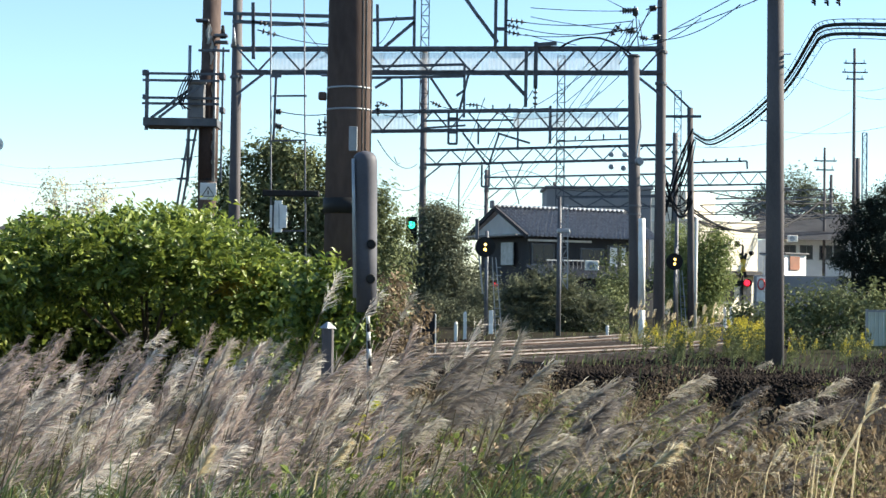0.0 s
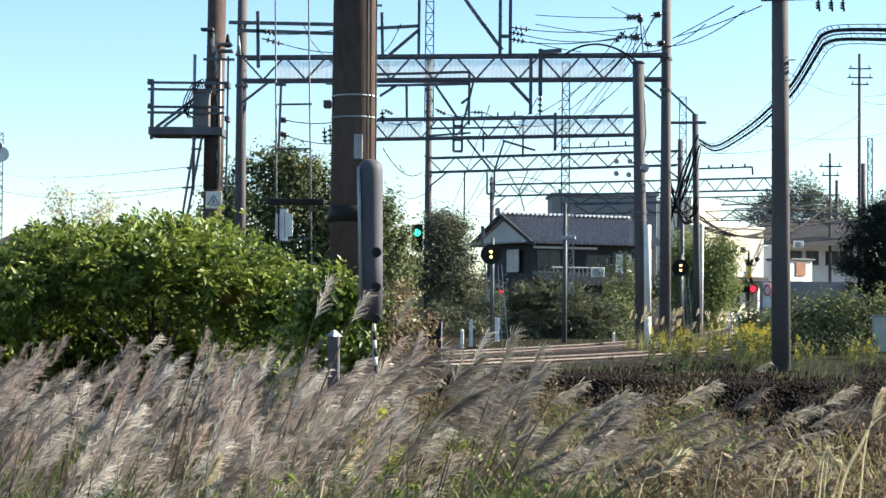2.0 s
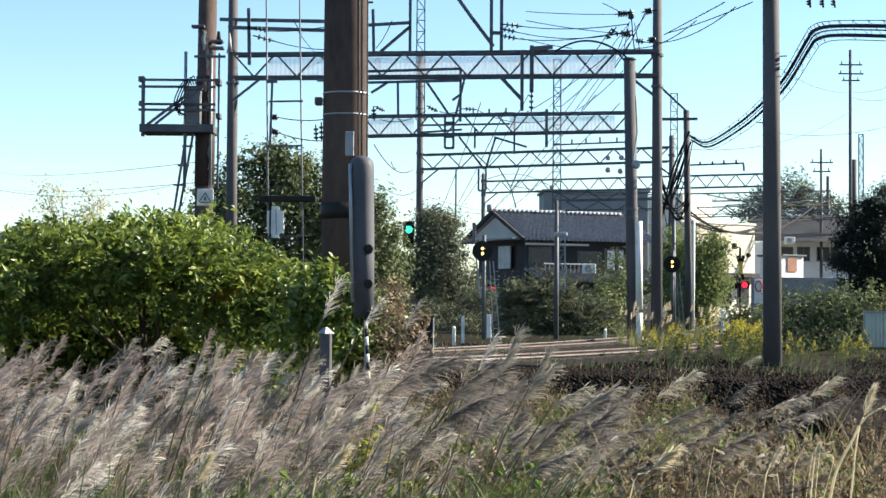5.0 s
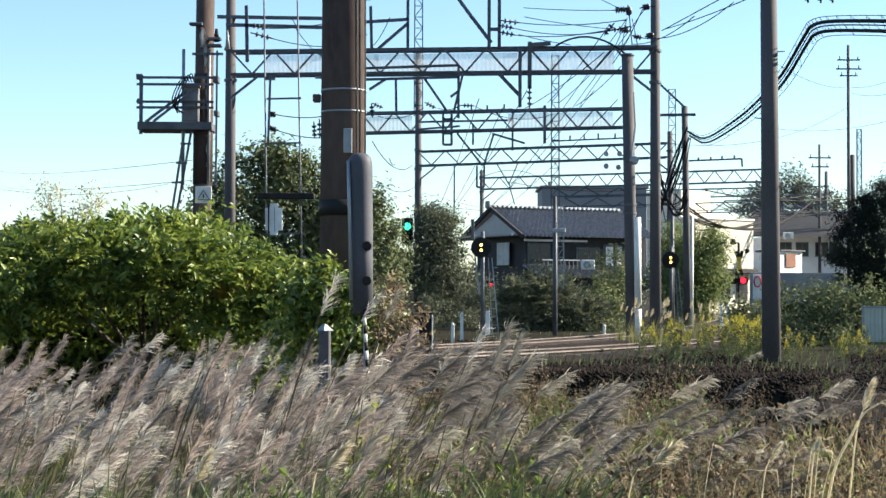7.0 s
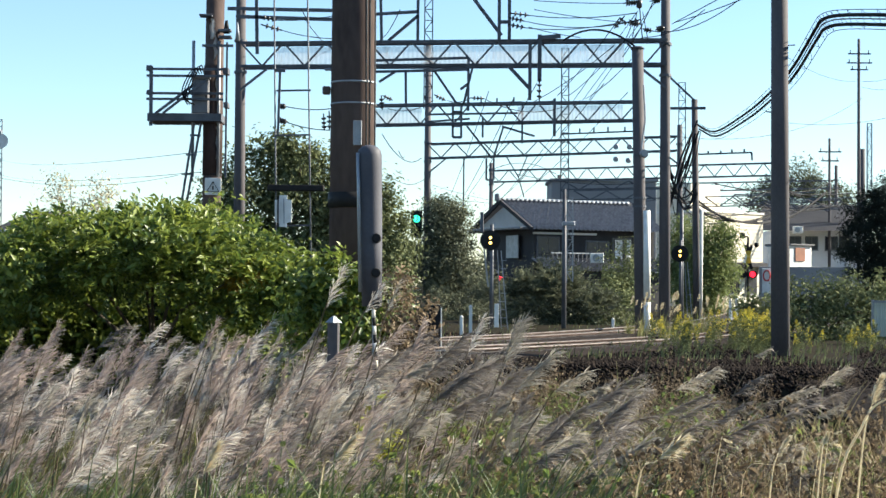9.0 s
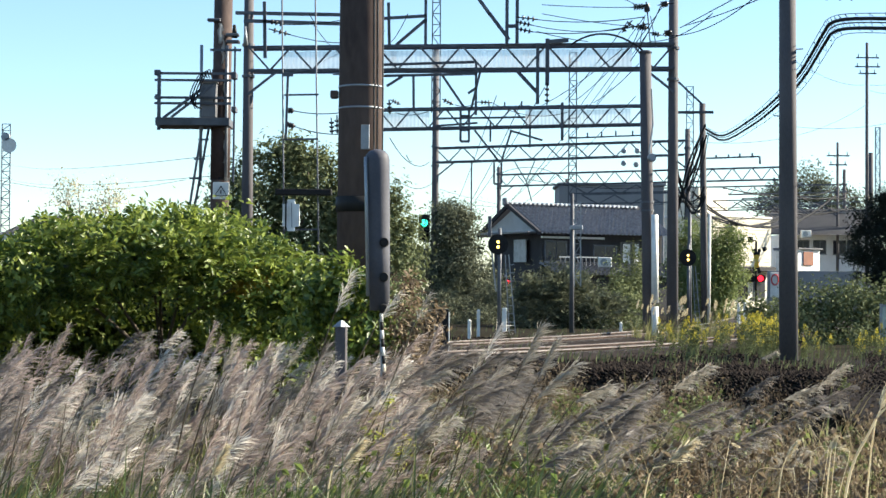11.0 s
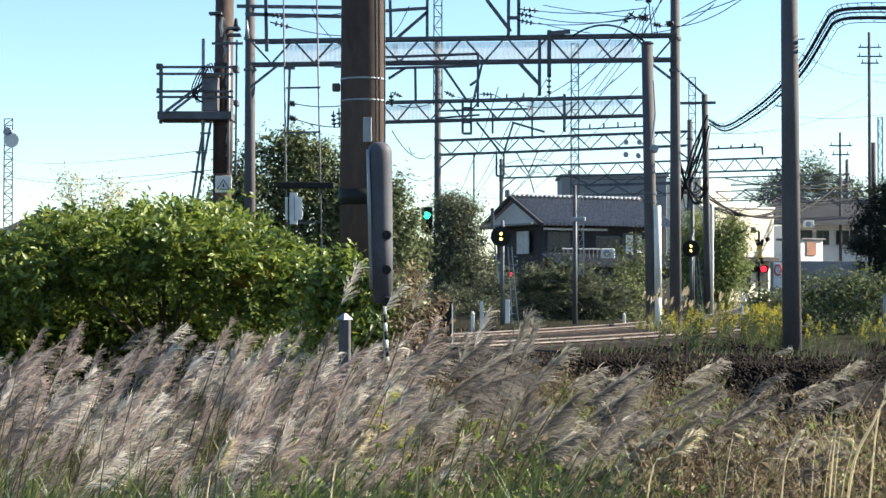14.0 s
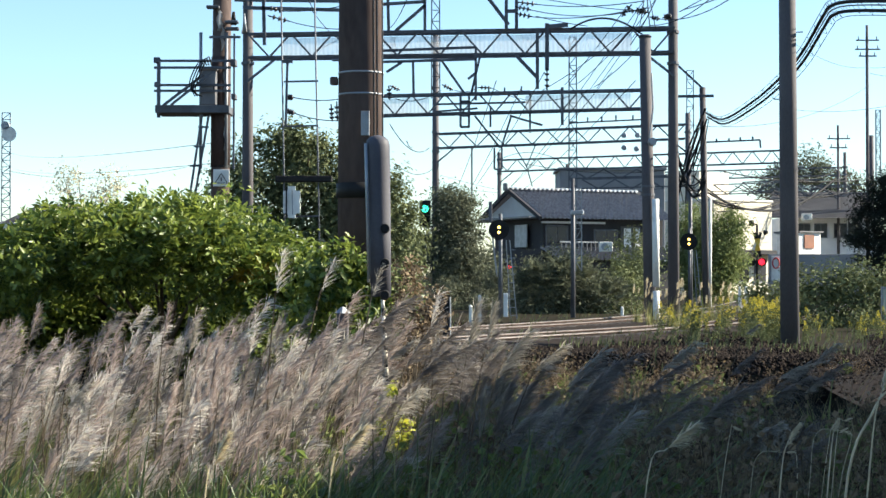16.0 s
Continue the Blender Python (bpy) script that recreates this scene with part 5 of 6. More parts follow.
# ---- signals ----
def lens(parent, x, y, z, r, material, name="lens"):
    part("hood", cyl(B(), (x, y + 0.02, z), (x, y - 0.16, z), r * 1.25, r * 1.2, 18, False), "dark", parent, "", True)
    part(name, cyl(B(), (x, y - 0.01, z), (x, y - 0.05, z), r, r * 0.8, 18), material, parent, "lit signal lens", True)


def colour_signal(D, cx, zc, r, lit, mast_x, foot, label, gap):
    s = thing("railway_signal", (mast_x, D, foot), label, "signal")
    part("mast", cyl(B(), (mast_x, D + 0.1, foot), (mast_x, D + 0.1, zc + r * 1.6), 0.07, 0.06, 10), "steel", s, "", True)
    part("disc", cyl(B(), (cx, D, zc), (cx, D + 0.04, zc), r, None, 28), "dark", s, "round black backing disc", True)
    part("case", box(B(), (cx, D + 0.14, zc), (r * 0.9, 0.2, r * 1.5), None, 0.02), "dark", s)
    for i, zz in enumerate((zc + gap / 2, zc - gap / 2)):
        lens(s, cx, D - 0.02, zz, gap * 0.28, lit, "lens")
    for sx in (0.32, 0.52):
        part("ladder_rail", bar(B(), (mast_x + sx, D + 0.15, foot), (mast_x + sx * 0.55, D + 0.15, zc - r), 0.03), "galv", s)
    for k in range(9):
        zz = foot + 0.25 + k * (zc - r - foot - 0.3) / 9
        part("ladder_rung", bar(B(), (mast_x + 0.28, D + 0.15, zz), (mast_x + 0.46, D + 0.15, zz), 0.02), "galv", s)
    return s


sg = colour_signal(51, 1.726, 2.995, 0.314, "amber_light", 1.778, 0.1, "round black railway signal showing two amber lights on a mast", 0.157)
part("telegraph_arm", box(B(), (1.464, 51, 3.553), (0.105, 0.1, 0.627), None, 0.01), "steel", sg)
part("ladder_rod", bar(B(), (1.534, 51.1, 2.768), (1.673, 51.1, 1.548), 0.05), "galv", sg)
part("number_plate", box(B(), (1.927, 50.8, 0.680), (0.139, 0.03, 0.729), None, 0.005), "white", sg, "narrow white plate")
colour_signal(68, 10.110, 2.971, 0.349, "amber_light", 10.156, 0.0, "round black railway signal showing amber beside the posts", 0.186)
gs = thing("railway_signal", (-0.826, 78, 3.786), "black railway signal with a green light on the gantry post", "signal")
part("case", box(B(), (-0.853, 78, 4.507), (0.533, 0.25, 1.226), None, 0.04), "dark", gs)
lens(gs, -0.853, 77.86, 4.720, 0.173, "green_light")
lens(gs, -0.853, 77.86, 4.187, 0.133, "dark")
part("bracket", bar(B(), (-0.853, 78.1, 3.866), (-0.347, 79.9, 3.866), 0.08), "steel", gs)
rs = thing("dwarf_signal", (2.727, 70, 0.0), "small railway signal showing red on a thin post", "signal")
part("post", cyl(B(), (2.679, 70, 0), (2.679, 70, 2.246), 0.05, None, 8), "steel", rs, "", True)
part("case", box(B(), (2.727, 70, 1.887), (0.38, 0.2, 0.5), None, 0.03), "dark", rs)
lens(rs, 2.799, 69.86, 1.887, 0.11, "red_light")


def crossing_signal(x, D):
    c = thing("level_crossing_signal", (x, D, 0.0), "level crossing signal with yellow and black crossbuck and red lamps", "crossing signal")
    part("mast", cyl(B(), (x, D, 0), (x, D, 4.095), 0.06, None, 10), "dark", c, "", True)
    part("bell", cyl(B(), (x - 0.28, D, 4.039), (x - 0.28, D, 4.319), 0.16, 0.12, 12), "dark", c, "", True)
    part("bell_arm", bar(B(), (x - 0.3, D, 4.123), (x, D, 4.123), 0.06), "dark", c)
    for s in (-1, 1):
        for k in range(4):
            a = V(x - s * 0.15, D - 0.1 - 0.02 * s, 2.497).lerp(V(x + s * 0.15, D - 0.1 - 0.02 * s, 3.702), k / 4)
            b = V(x - s * 0.15, D - 0.1 - 0.02 * s, 2.497).lerp(V(x + s * 0.15, D - 0.1 - 0.02 * s, 3.702), (k + 1) / 4)
            part("crossbuck_band", bar(B(), a, b, 0.13, 0.13), "yellow" if k % 3 else "dark", c)
    for s in (-0.26, 0.26):
        part("lamp_case", cyl(B(), (x + s, D - 0.1, 2.245), (x + s, D + 0.05, 2.245), 0.2, None, 16), "dark", c, "", True)
    lens(c, x + 0.2, D - 0.12, 2.245, 0.15, "red_light")
    part("side_lamp", cyl(B(), (x + 0.35, D, 3.702), (x + 0.5, D - 0.1, 3.730), 0.13, 0.09, 10), "dark", c, "", True)
    part("lamp_stand", bar(B(), (x - 0.45, D, 1.236), (x - 0.45, D, 2.777), 0.05), "dark", c)
    part("lamp_stand", bar(B(), (x - 0.45, D, 2.749), (x, D, 2.749), 0.05), "dark", c)
    return c


crossing_signal(15.582, 82)
rsn = thing("road_sign", (19.325, 96, 0.0), "white round-topped road sign with a red ring", "road sign")
part("board", box(B(), (19.325, 96, 1.994), (0.525, 0.05, 1.444), None, 0.02), "white", rsn)
bm = B()
tube(bm, [(19.325 + 0.2 * math.cos(a * math.pi / 8), 95.95, 2.289 + 0.3 * math.sin(a * math.pi / 8)) for a in range(17)], 0.045, 6)
M["red_paint"] = mat("red_paint", (0.5, 0.03, 0.03), 0.5, (0.4, 0.03, 0.03), 5, 50, 0)
part("ring", bm, "red_paint", rsn, "red ring")
part("post", cyl(B(), (19.325, 96.08, 0), (19.325, 96.08, 2.486), 0.04, None, 8), "galv", rsn)

# ---- trackside boxes, marker posts ----
for cx, zt, w in ((-0.259, 0.935, 0.214), (0.011, 1.172, 0.248)):
    e = thing("equipment_cabinet", (cx, 33, 0.2), "black trackside equipment cabinet with a white edge", "cabinet", "trackside cabinets")
    part("body", box(B(), (cx, 33, (zt + 0.2) / 2), (w, 0.28, zt - 0.2), None, 0.015), "dark", e)
    part("edge", box(B(), (cx + w / 2 + 0.012, 32.9, (zt + 0.2) / 2), (0.024, 0.1, zt - 0.24), None, 0.004), "white", e, "white edge strip")
    part("lid", box(B(), (cx, 33, zt + 0.015), (w + 0.03, 0.31, 0.03), None, 0.006), "dark", e)
for cx, zb, zt, D in ((0.737, 0.278, 0.758, 44), (1.022, 0.532, 1.003, 46), (10.048, 0.682, 1.160, 56), (10.625, 0.748, 1.184, 58), (5.850, 0.069, 0.530, 54)):
    mp = thing("marker_post", (cx, D, zb - 0.4), "short white marker post beside the track", "post", "marker posts")
    part("post", box(B(), (cx, D, (zb + zt) / 2 - 0.2), (0.09, 0.09, zt - zb + 0.4), None, 0.01), "white", mp)
    part("cap", cyl(B(), (cx, D, zt), (cx, D, zt + 0.05), 0.06, 0.01, 8), "white", mp)
cp = thing("concrete_post", (-0.775, 12.8, -0.35), "short concrete boundary post with a pale pyramid cap", "post")
part("shaft", box(B(), (-0.775, 12.8, 0.48), (0.09, 0.09, 1.66), None, 0.012), "concrete", cp)
part("cap", cyl(B(), (-0.775, 12.8, 1.305), (-0.775, 12.8, 1.355), 0.068, 0.010, 4), "galv", cp)
wb = thing("retaining_edge", (-2.168, 26, 0.1), "dark old timber edging along the bank", "edging")
part("board", box(B(), (-2.252, 27, 0.577), (1.384, 0.12, 0.203), None, 0.01), "timber", wb)
bs = thing("bridge_panel", (10.554, 40, 0.2), "pale green metal panel fence", "fence")
for k in range(3):
    px = 10.86 + 0.42 * k
    part("panel", box(B(), (px, 40, 0.86), (0.405, 0.05, 0.86), None, 0.008), "green_sheet", bs)
    for i in range(4):
        part("rib", box(B(), (px - 0.15 + 0.1 * i, 39.97, 0.86), (0.03, 0.03, 0.82), None, 0.006), "green_sheet", bs)
part("rail", bar(B(), (10.64, 39.96, 1.28), (11.92, 39.96, 1.28), 0.05), "galv", bs)
for px in (10.64, 11.29, 11.92):
    part("post", bar(B(), (px, 40.05, 0.1), (px, 40.05, 1.32), 0.06), "galv", bs)


# ---- houses ----
def tiled_roof(parent, x0, x1, y0, z0, y1, z1, name="roof_slope", step=0.28):
    """One roof slope of pantiles: rolled rows from the eave (y0, z0) up to the ridge (y1, z1)."""
    bm = B()
    n = int((x1 - x0) / step) * 4
    rows = 9
    grid = []
    for j in range(rows * 2 + 1):
        t = (j // 2) / rows if j % 2 == 0 else (j // 2 + 1) / rows
        lift = 0.05 if j % 2 == 0 else 0.0
        ring = []
        for i in range(n + 1):
            x = x0 + (x1 - x0) * i / n
            w = 0.13 * max(0, math.sin(2 * math.pi * i / 4)) + lift
            ring.append(bm.verts.new((x, y0 + (y1 - y0) * t, z0 + (z1 - z0) * t + w)))
        grid.append(ring)
    for a, b in zip(grid, grid[1:]):
        for i in range(n):
            bm.faces.new((a[i], a[i + 1], b[i + 1], b[i]))
    part(name, bm, "roof_tile", parent, "grey fired-clay pantiles")


def window(parent, x, y, z, w, h):
    """A window with frame, sill and two panes, facing the viewer's side (-y)."""
    fr = part("window", box(B(), (x, y, z), (w + 0.12, 0.08, h + 0.12), None, 0.01), "steel", parent, "dark-framed window")
    for s in (-1, 1):
        part("pane", box(B(), (x + s * w / 4, y - 0.045, z), (w / 2 - 0.05, 0.02, h - 0.05)), "glass", fr)
    part("sill", box(B(), (x, y - 0.07, z - h / 2 - 0.08), (w + 0.2, 0.1, 0.05)), "galv", fr)


house = thing("house", (5.464, 93.00, -0.719), "old two-storey wooden house with a grey tiled gable roof", "house")
house.location.z = 0
house.rotation_euler.z = radians(27)
ORIGIN[house] = Vector()
# own axes: x along the ridge, y into the depth, the gable end at x = 0
hz, hr, hl = 4.875, 6.440, 8.6
part("wall", box(B(), (hl / 2 + 0.2, 3.2, hz / 2), (hl - 0.4, 5.6, hz), None, 0.02), "timber", house, "dark weathered board wall")
tiled_roof(house, -0.3, hl + 0.4, -0.5, hz - 0.15, 3.2, hr)
bm = B()
bm.faces.new([bm.verts.new(v) for v in ((-0.3, 3.2, hr), (hl + 0.4, 3.2, hr), (hl + 0.4, 6.9, hz - 0.15), (-0.3, 6.9, hz - 0.15))])
bmesh.ops.solidify(bm, geom=bm.faces[:], thickness=0.12)
part("roof_slope", bm, "roof_tile", house)
part("ridge", bar(B(), (-0.45, 3.2, hr + 0.10), (hl + 0.5, 3.2, hr + 0.10), 0.26, 0.22, 0.04), "far_roof", house, "dark ridge tiles")
for k in range(30):
    part("ridge_tile", cyl(B(), (-0.35 + 0.305 * k, 2.98, hr + 0.19), (-0.35 + 0.305 * k, 3.42, hr + 0.19), 0.075, None, 8), "plaster", house, "pale round ridge cap")
for k in (-0.45, hl + 0.5):
    part("ridge_ornament", box(B(), (k, 3.2, hr + 0.26), (0.16, 0.4, 0.45), None, 0.05), "roof_tile", house)
bm = B()
bm.faces.new([bm.verts.new(v) for v in ((0.0, 0.1, hz + 0.05), (0.0, 6.3, hz + 0.05), (0.0, 3.2, hr - 0.25))])
bmesh.ops.solidify(bm, geom=bm.faces[:], thickness=0.15)
part("gable", bm, "plaster", house, "pale plastered gable")
for a, b in (((-0.25, -0.5, hz - 0.1), (-0.25, 3.2, hr + 0.05)), ((-0.25, 6.9, hz - 0.1), (-0.25, 3.2, hr + 0.05))):
    part("barge_board", bar(B(), a, b, 0.14, 0.22), "timber", house)
part("gable_eave", box(B(), (-0.35, 3.2, hz - 0.02), (0.9, 6.6, 0.12), None, 0.02), "roof_tile", house, "small tiled eave under the gable")
tiled_roof(house, 0.2, hl, -1.9, 2.386, 0.35, 3.094, "lower_roof")
part("porch_wall", box(B(), (hl / 2, -0.5, 2.386 / 2), (hl - 0.6, 1.8, 2.386), None, 0.02), "timber", house)
part("fascia", box(B(), (2.4, 0.3, 4.589), (4.2, 0.12, 0.12)), "plaster", house, "pale eave board")
for wx0, wy0, ww0, wh0 in ((1.3, 3.817, 1.4, 1.1), (4.6, 3.624, 1.5, 1.1), (6.3, 3.753, 1.2, 1.2)):
    window(house, wx0, 0.36, wy0, ww0, wh0)
for cx0, cw0 in ((6.05, 0.5), (6.75, 0.3)):
    part("curtain", box(B(), (cx0, 0.30, 3.75), (cw0, 0.01, 1.1)), "plaster", house, "pale curtain behind the panes")
for k in range(9):
    part("balcony_rail", bar(B(), (1.2 + 0.28 * k, -0.35, 2.75), (1.2 + 0.28 * k, -0.35, 3.45), 0.05), "steel", house)
part("balcony_rail", bar(B(), (1.1, -0.35, 3.47), (3.6, -0.35, 3.47), 0.07), "galv", house)
part("shutter", box(B(), (0.14, 2.4, 3.841), (0.08, 1.4, 1.3), None, 0.01), "galv", house, "grey shutter in the gable wall")
ac = thing("air_conditioner", (9.056, 92, 2.858), "white air conditioner unit on the lower roof", "air conditioner")
part("case", box(B(), (9.056, 92, 3.172), (0.75, 0.3, 0.55), None, 0.03), "white", ac)
part("fan_grille", cyl(B(), (8.993, 91.86, 3.172), (8.993, 91.83, 3.172), 0.2, None, 16), "galv", ac)


def block(name, x0, x1, D, z1, depth, material, label, storeys=0, win=0, roof="far_roof"):
    h = thing(name, ((x0 + x1) / 2, D, 0.0), label, "building")
    part("wall", box(B(), ((x0 + x1) / 2, D + depth / 2, z1 / 2), (x1 - x0, depth, z1), None, 0.03), material, h)
    part("parapet", box(B(), ((x0 + x1) / 2, D + depth / 2, z1 + 0.08), (x1 - x0 + 0.3, depth + 0.3, 0.2), None, 0.03), roof, h)
    for s in range(storeys):
        for k in range(win):
            window(h, x0 + (k + 0.5) * (x1 - x0) / win, D - 0.02, z1 - 1.5 - 3.0 * s, min(1.5, (x1 - x0) / win * 0.6), 1.2)
    return h


block("apartment_block", 8.08, 15.3, 114, 8.85, 5, "far_wall", "flat-roofed grey concrete building behind the house", 0, 0, "far_wall")
wh = thing("warehouse", (19.920, 122.00, -1.442), "cream-coloured clad building by the level crossing", "building")
wh.location.z = 0
wh.rotation_euler.z = radians(40)
ORIGIN[wh] = Vector()
wl, w1, w2 = 6.8, 7.154, 9.314
part("wall", box(B(), (wl / 2, 4, w1 / 2), (wl, 8, w1), None, 0.03), "cream", wh)
part("upper_storey", box(B(), (1.9, 5, (w1 + w2) / 2), (3.4, 7, w2 - w1), None, 0.03), "cream", wh)
part("parapet", box(B(), (wl / 2, 4, w1 + 0.05), (wl + 0.2, 8.2, 0.16), None, 0.03), "white", wh)
for k in range(14):
    part("cladding_board", box(B(), (wl / 2, -0.03, w1 - 0.25 - 0.27 * k), (wl - 0.1, 0.05, 0.22)), "cream", wh)
part("canopy", box(B(), (wl / 2, -0.8, 3.281), (wl + 0.6, 1.8, 0.32), None, 0.02), "timber", wh, "brown canopy fascia")
for k in range(3):
    window(wh, 1.2 + 2.1 * k, -0.04, 1.810, 1.2, 1.4)
rh = thing("house", (30.035, 132, 0.0), "low house with a dark roof behind the cables", "house")
part("wall", box(B(), (30.479, 134, 6.133 / 2), (7.553, 7, 6.133), None, 0.03), "plaster", rh)
bm = B()
ra, rb, rc, rd = ((24.333, 128.00, 6.020)), ((33.962, 128.00, 6.020)), ((34.188, 134.00, 8.336)), ((26.855, 134.00, 8.336))
bm.faces.new([bm.verts.new(v) for v in (ra, rb, rc, rd)])
bmesh.ops.solidify(bm, geom=bm.faces[:], thickness=0.15)
part("roof", bm, "far_roof", rh, "dark sheet roof")
for k, xx in enumerate((28.480, 29.813, 31.368, 32.479)):
    window(rh, xx, 130.45, 5.111, 0.9, 1.0)
ac2 = copy_thing(ac, pose(27.733, 126, 5.692))
M["rust"] = mat("rust_red_sheet", (0.30, 0.12, 0.07), 0.8, (0.2, 0.09, 0.06), 2, 30, 0.1)
sh = thing("shed", (26.053, 118, 0.0), "small shed with rust-red and white sheet walls", "shed")
part("wall", box(B(), (26.254, 119, 4.625 / 2), (2.420, 2, 4.625), None, 0.02), "white", sh)
part("panel", box(B(), (26.133, 117.95, 3.980), (1.049, 0.06, 0.968)), "rust", sh, "rust-red sheet panel")
part("roof", box(B(), (26.254, 119, 4.666), (2.662, 2.4, 0.12), None, 0.02), "far_roof", sh)
sh.rotation_euler.z = radians(38)
fw = thing("boundary_wall", (25.876, 112, 0.0), "long low pale wall below the buildings", "wall")
part("wall", box(B(), (25.111, 112, 3.016 / 2), (6.125, 0.3, 3.016), None, 0.02), "far_wall", fw)
lh = thing("house", (-22.270, 90, 0.0), "low house with a dark hipped roof behind the bush", "house")
part("wall", box(B(), (-21.821, 93, 4.523 / 2), (5.229, 5, 4.523), None, 0.02), "plaster", lh)
bm = B()
bm.faces.new([bm.verts.new(v) for v in (((-23.856, 89.00, 4.399)), ((-17.771, 89.00, 4.399)), ((-19.946, 92.00, 5.532)), ((-22.463, 92.00, 5.532)))])
bmesh.ops.solidify(bm, geom=bm.faces[:], thickness=0.15)
part("roof", bm, "far_roof", lh)
lh2 = thing("house", (-15.872, 60, 0.0), "house with a blue-grey tiled roof at the meadow's edge", "house")
part("wall", box(B(), (-16.282, 61.5, 2.256 / 2), (2.256, 3, 2.256), None, 0.02), "plaster", lh2)
tiled_roof(lh2, -17.422, -14.841, 59, 2.185, 61.5, 2.830, "roof_slope")

# ---- distant tree line and roofs that close the horizon ----
tr3 = thing("tree_line", (0, 240, 0), "hazy distant band of trees and roofs along the horizon", "trees", "", "stuff")
rr = random.Random(9)
cb3 = [((x, 240 + rr.uniform(-15, 30), rr.uniform(2, 4)), (rr.uniform(5, 9), 5, rr.uniform(3, 6))) for x in range(-150, 151, 9)]
cen, out = cloud(cb3, 9000, 600, 1.2, 91)
v, f = leaves(cen, out, 1.5, 0.6)
leaf_mesh("foliage", v, f, "leaf_grey", tr3)

# ---- ballast stones on the face of the bank ----
def stones(n, seed, place, size, material, name, label):
    """Loose angular stones as one heap."""
    r = np.random.default_rng(seed)
    oct_v = np.array([(1, 0, 0), (-1, 0, 0), (0, 1, 0), (0, -1, 0), (0, 0, 1), (0, 0, -1)], float)
    oct_f = np.array([(0, 2, 4), (2, 1, 4), (1, 3, 4), (3, 0, 4), (2, 0, 5), (1, 2, 5), (3, 1, 5), (0, 3, 5)])
    pts = np.array([place(r) for _ in range(n)])
    s = r.uniform(0.6, 1.5, (n, 1, 1)) * size
    v = oct_v[None] * r.uniform(0.6, 1.2, (n, 6, 1)) + r.normal(0, 0.2, (n, 6, 3))
    v = (v * s + pts[:, None, :]).reshape(-1, 3)
    f = (oct_f[None] + (np.arange(n) * 6)[:, None, None]).reshape(-1, 3)
    t = thing(name, tuple(pts[0]), label, "stones", "", "stuff")
    leaf_mesh("heap", v, f, material, t)
    return t


def on_bank(r):
    x = r.uniform(-3, 9.5)
    y = 26.2 - 0.42 * max(x, -4) + 8.0 * r.random() ** 1.5
    return (x, y, height(x, y) + 0.01)


stones(36000, 51, on_bank, 0.032, "ballast", "ballast_stones", "dark brown crushed ballast stones on the bank")


def on_near_bed(r):
    y = r.uniform(12, 36)
    o = r.uniform(-2.7, 1.2)
    x = np.interp(y, [0, 14, 24, 34, 44], [7.0, 7.1, 8.0, 10.5, 14.2]) + o
    return (x, y, np.interp(o, [-2.6, -1.7, -1.2], [0.10, 0.30, 0.34]) + 0.01)


stones(14000, 53, on_near_bed, 0.034, "ballast", "ballast_stones", "dark ballast stones along the near track")


def near_track(r):
    u = r.uniform(-8, 7)
    y = r.uniform(29, 46)
    return (u, y, max(height(u, y), 0.26) + 0.01)


stones(12000, 52, near_track, 0.035, "ballast", "ballast_stones", "dark ballast stones spread between the tracks")


# ---- weeds ----
def weed_mesh(seed, height_m, seeds, material):
    """A branching dry weed: thin stems with small seed heads and leaves."""
    r = random.Random(seed)
    bm = B()
    ends = []
    for _ in range(5):
        a = r.uniform(0, 6.28)
        h = height_m * r.uniform(0.6, 1.0)
        tip = Vector((math.cos(a) * 0.12 + 0.12, math.sin(a) * 0.12, h))
        base = Vector((math.cos(a) * 0.03, math.sin(a) * 0.03, 0))
        tube(bm, [base, base.lerp(tip, 0.5) + Vector((0.0, 0.0, 0.03)), tip], [0.004, 0.003, 0.0015], 4)
        for k in range(seeds):
            p = base.lerp(tip, r.uniform(0.35, 1.0))
            q = p + Vector((r.uniform(-0.12, 0.12), r.uniform(-0.12, 0.12), r.uniform(0.0, 0.12)))
            tube(bm, [p, q], [0.0015, 0.001], 3)
            ends.append((q, r.uniform(0.010, 0.030)))
    for q, s in ends:
        n = Vector((r.gauss(0, 1), r.gauss(0, 1), r.gauss(0, 1))).normalized()
        t = n.orthogonal().normalized() * s
        b = n.cross(t)
        vs = [bm.verts.new(q + o) for o in (t, b * 0.7, -t, -b * 0.7)]
        bm.faces.new(vs)
        vs = [bm.verts.new(q + o) for o in (t * 0.8, n * s * 0.7, -t * 0.8, -n * s * 0.7)]
        bm.faces.new(vs)
    me = bpy.data.meshes.new("foliage")
    bm.to_mesh(me)
    bm.free()
    me.materials.append(M[material])
    return me


WEEDS = [weed_mesh(200 + k, 0.85, 15, "weed") for k in range(6)]
LEAFY = [weed_mesh(220 + k, 0.7, 22, "blade_green") for k in range(4)]


def weed(x, y, meshes, scale, label, name="weed", group="dry weeds"):
    g = thing(name, (x, y, height(x, y)), label, "weed", group)
    o = tagged(new("foliage", pr.choice(meshes)), kind="stuff")
    o.parent = g
    o.matrix_local = pose(0, 0, 0, 0, pr.uniform(-4, 12), pr.uniform(0, 360)) @ Matrix.Scale(scale, 4)
    return g


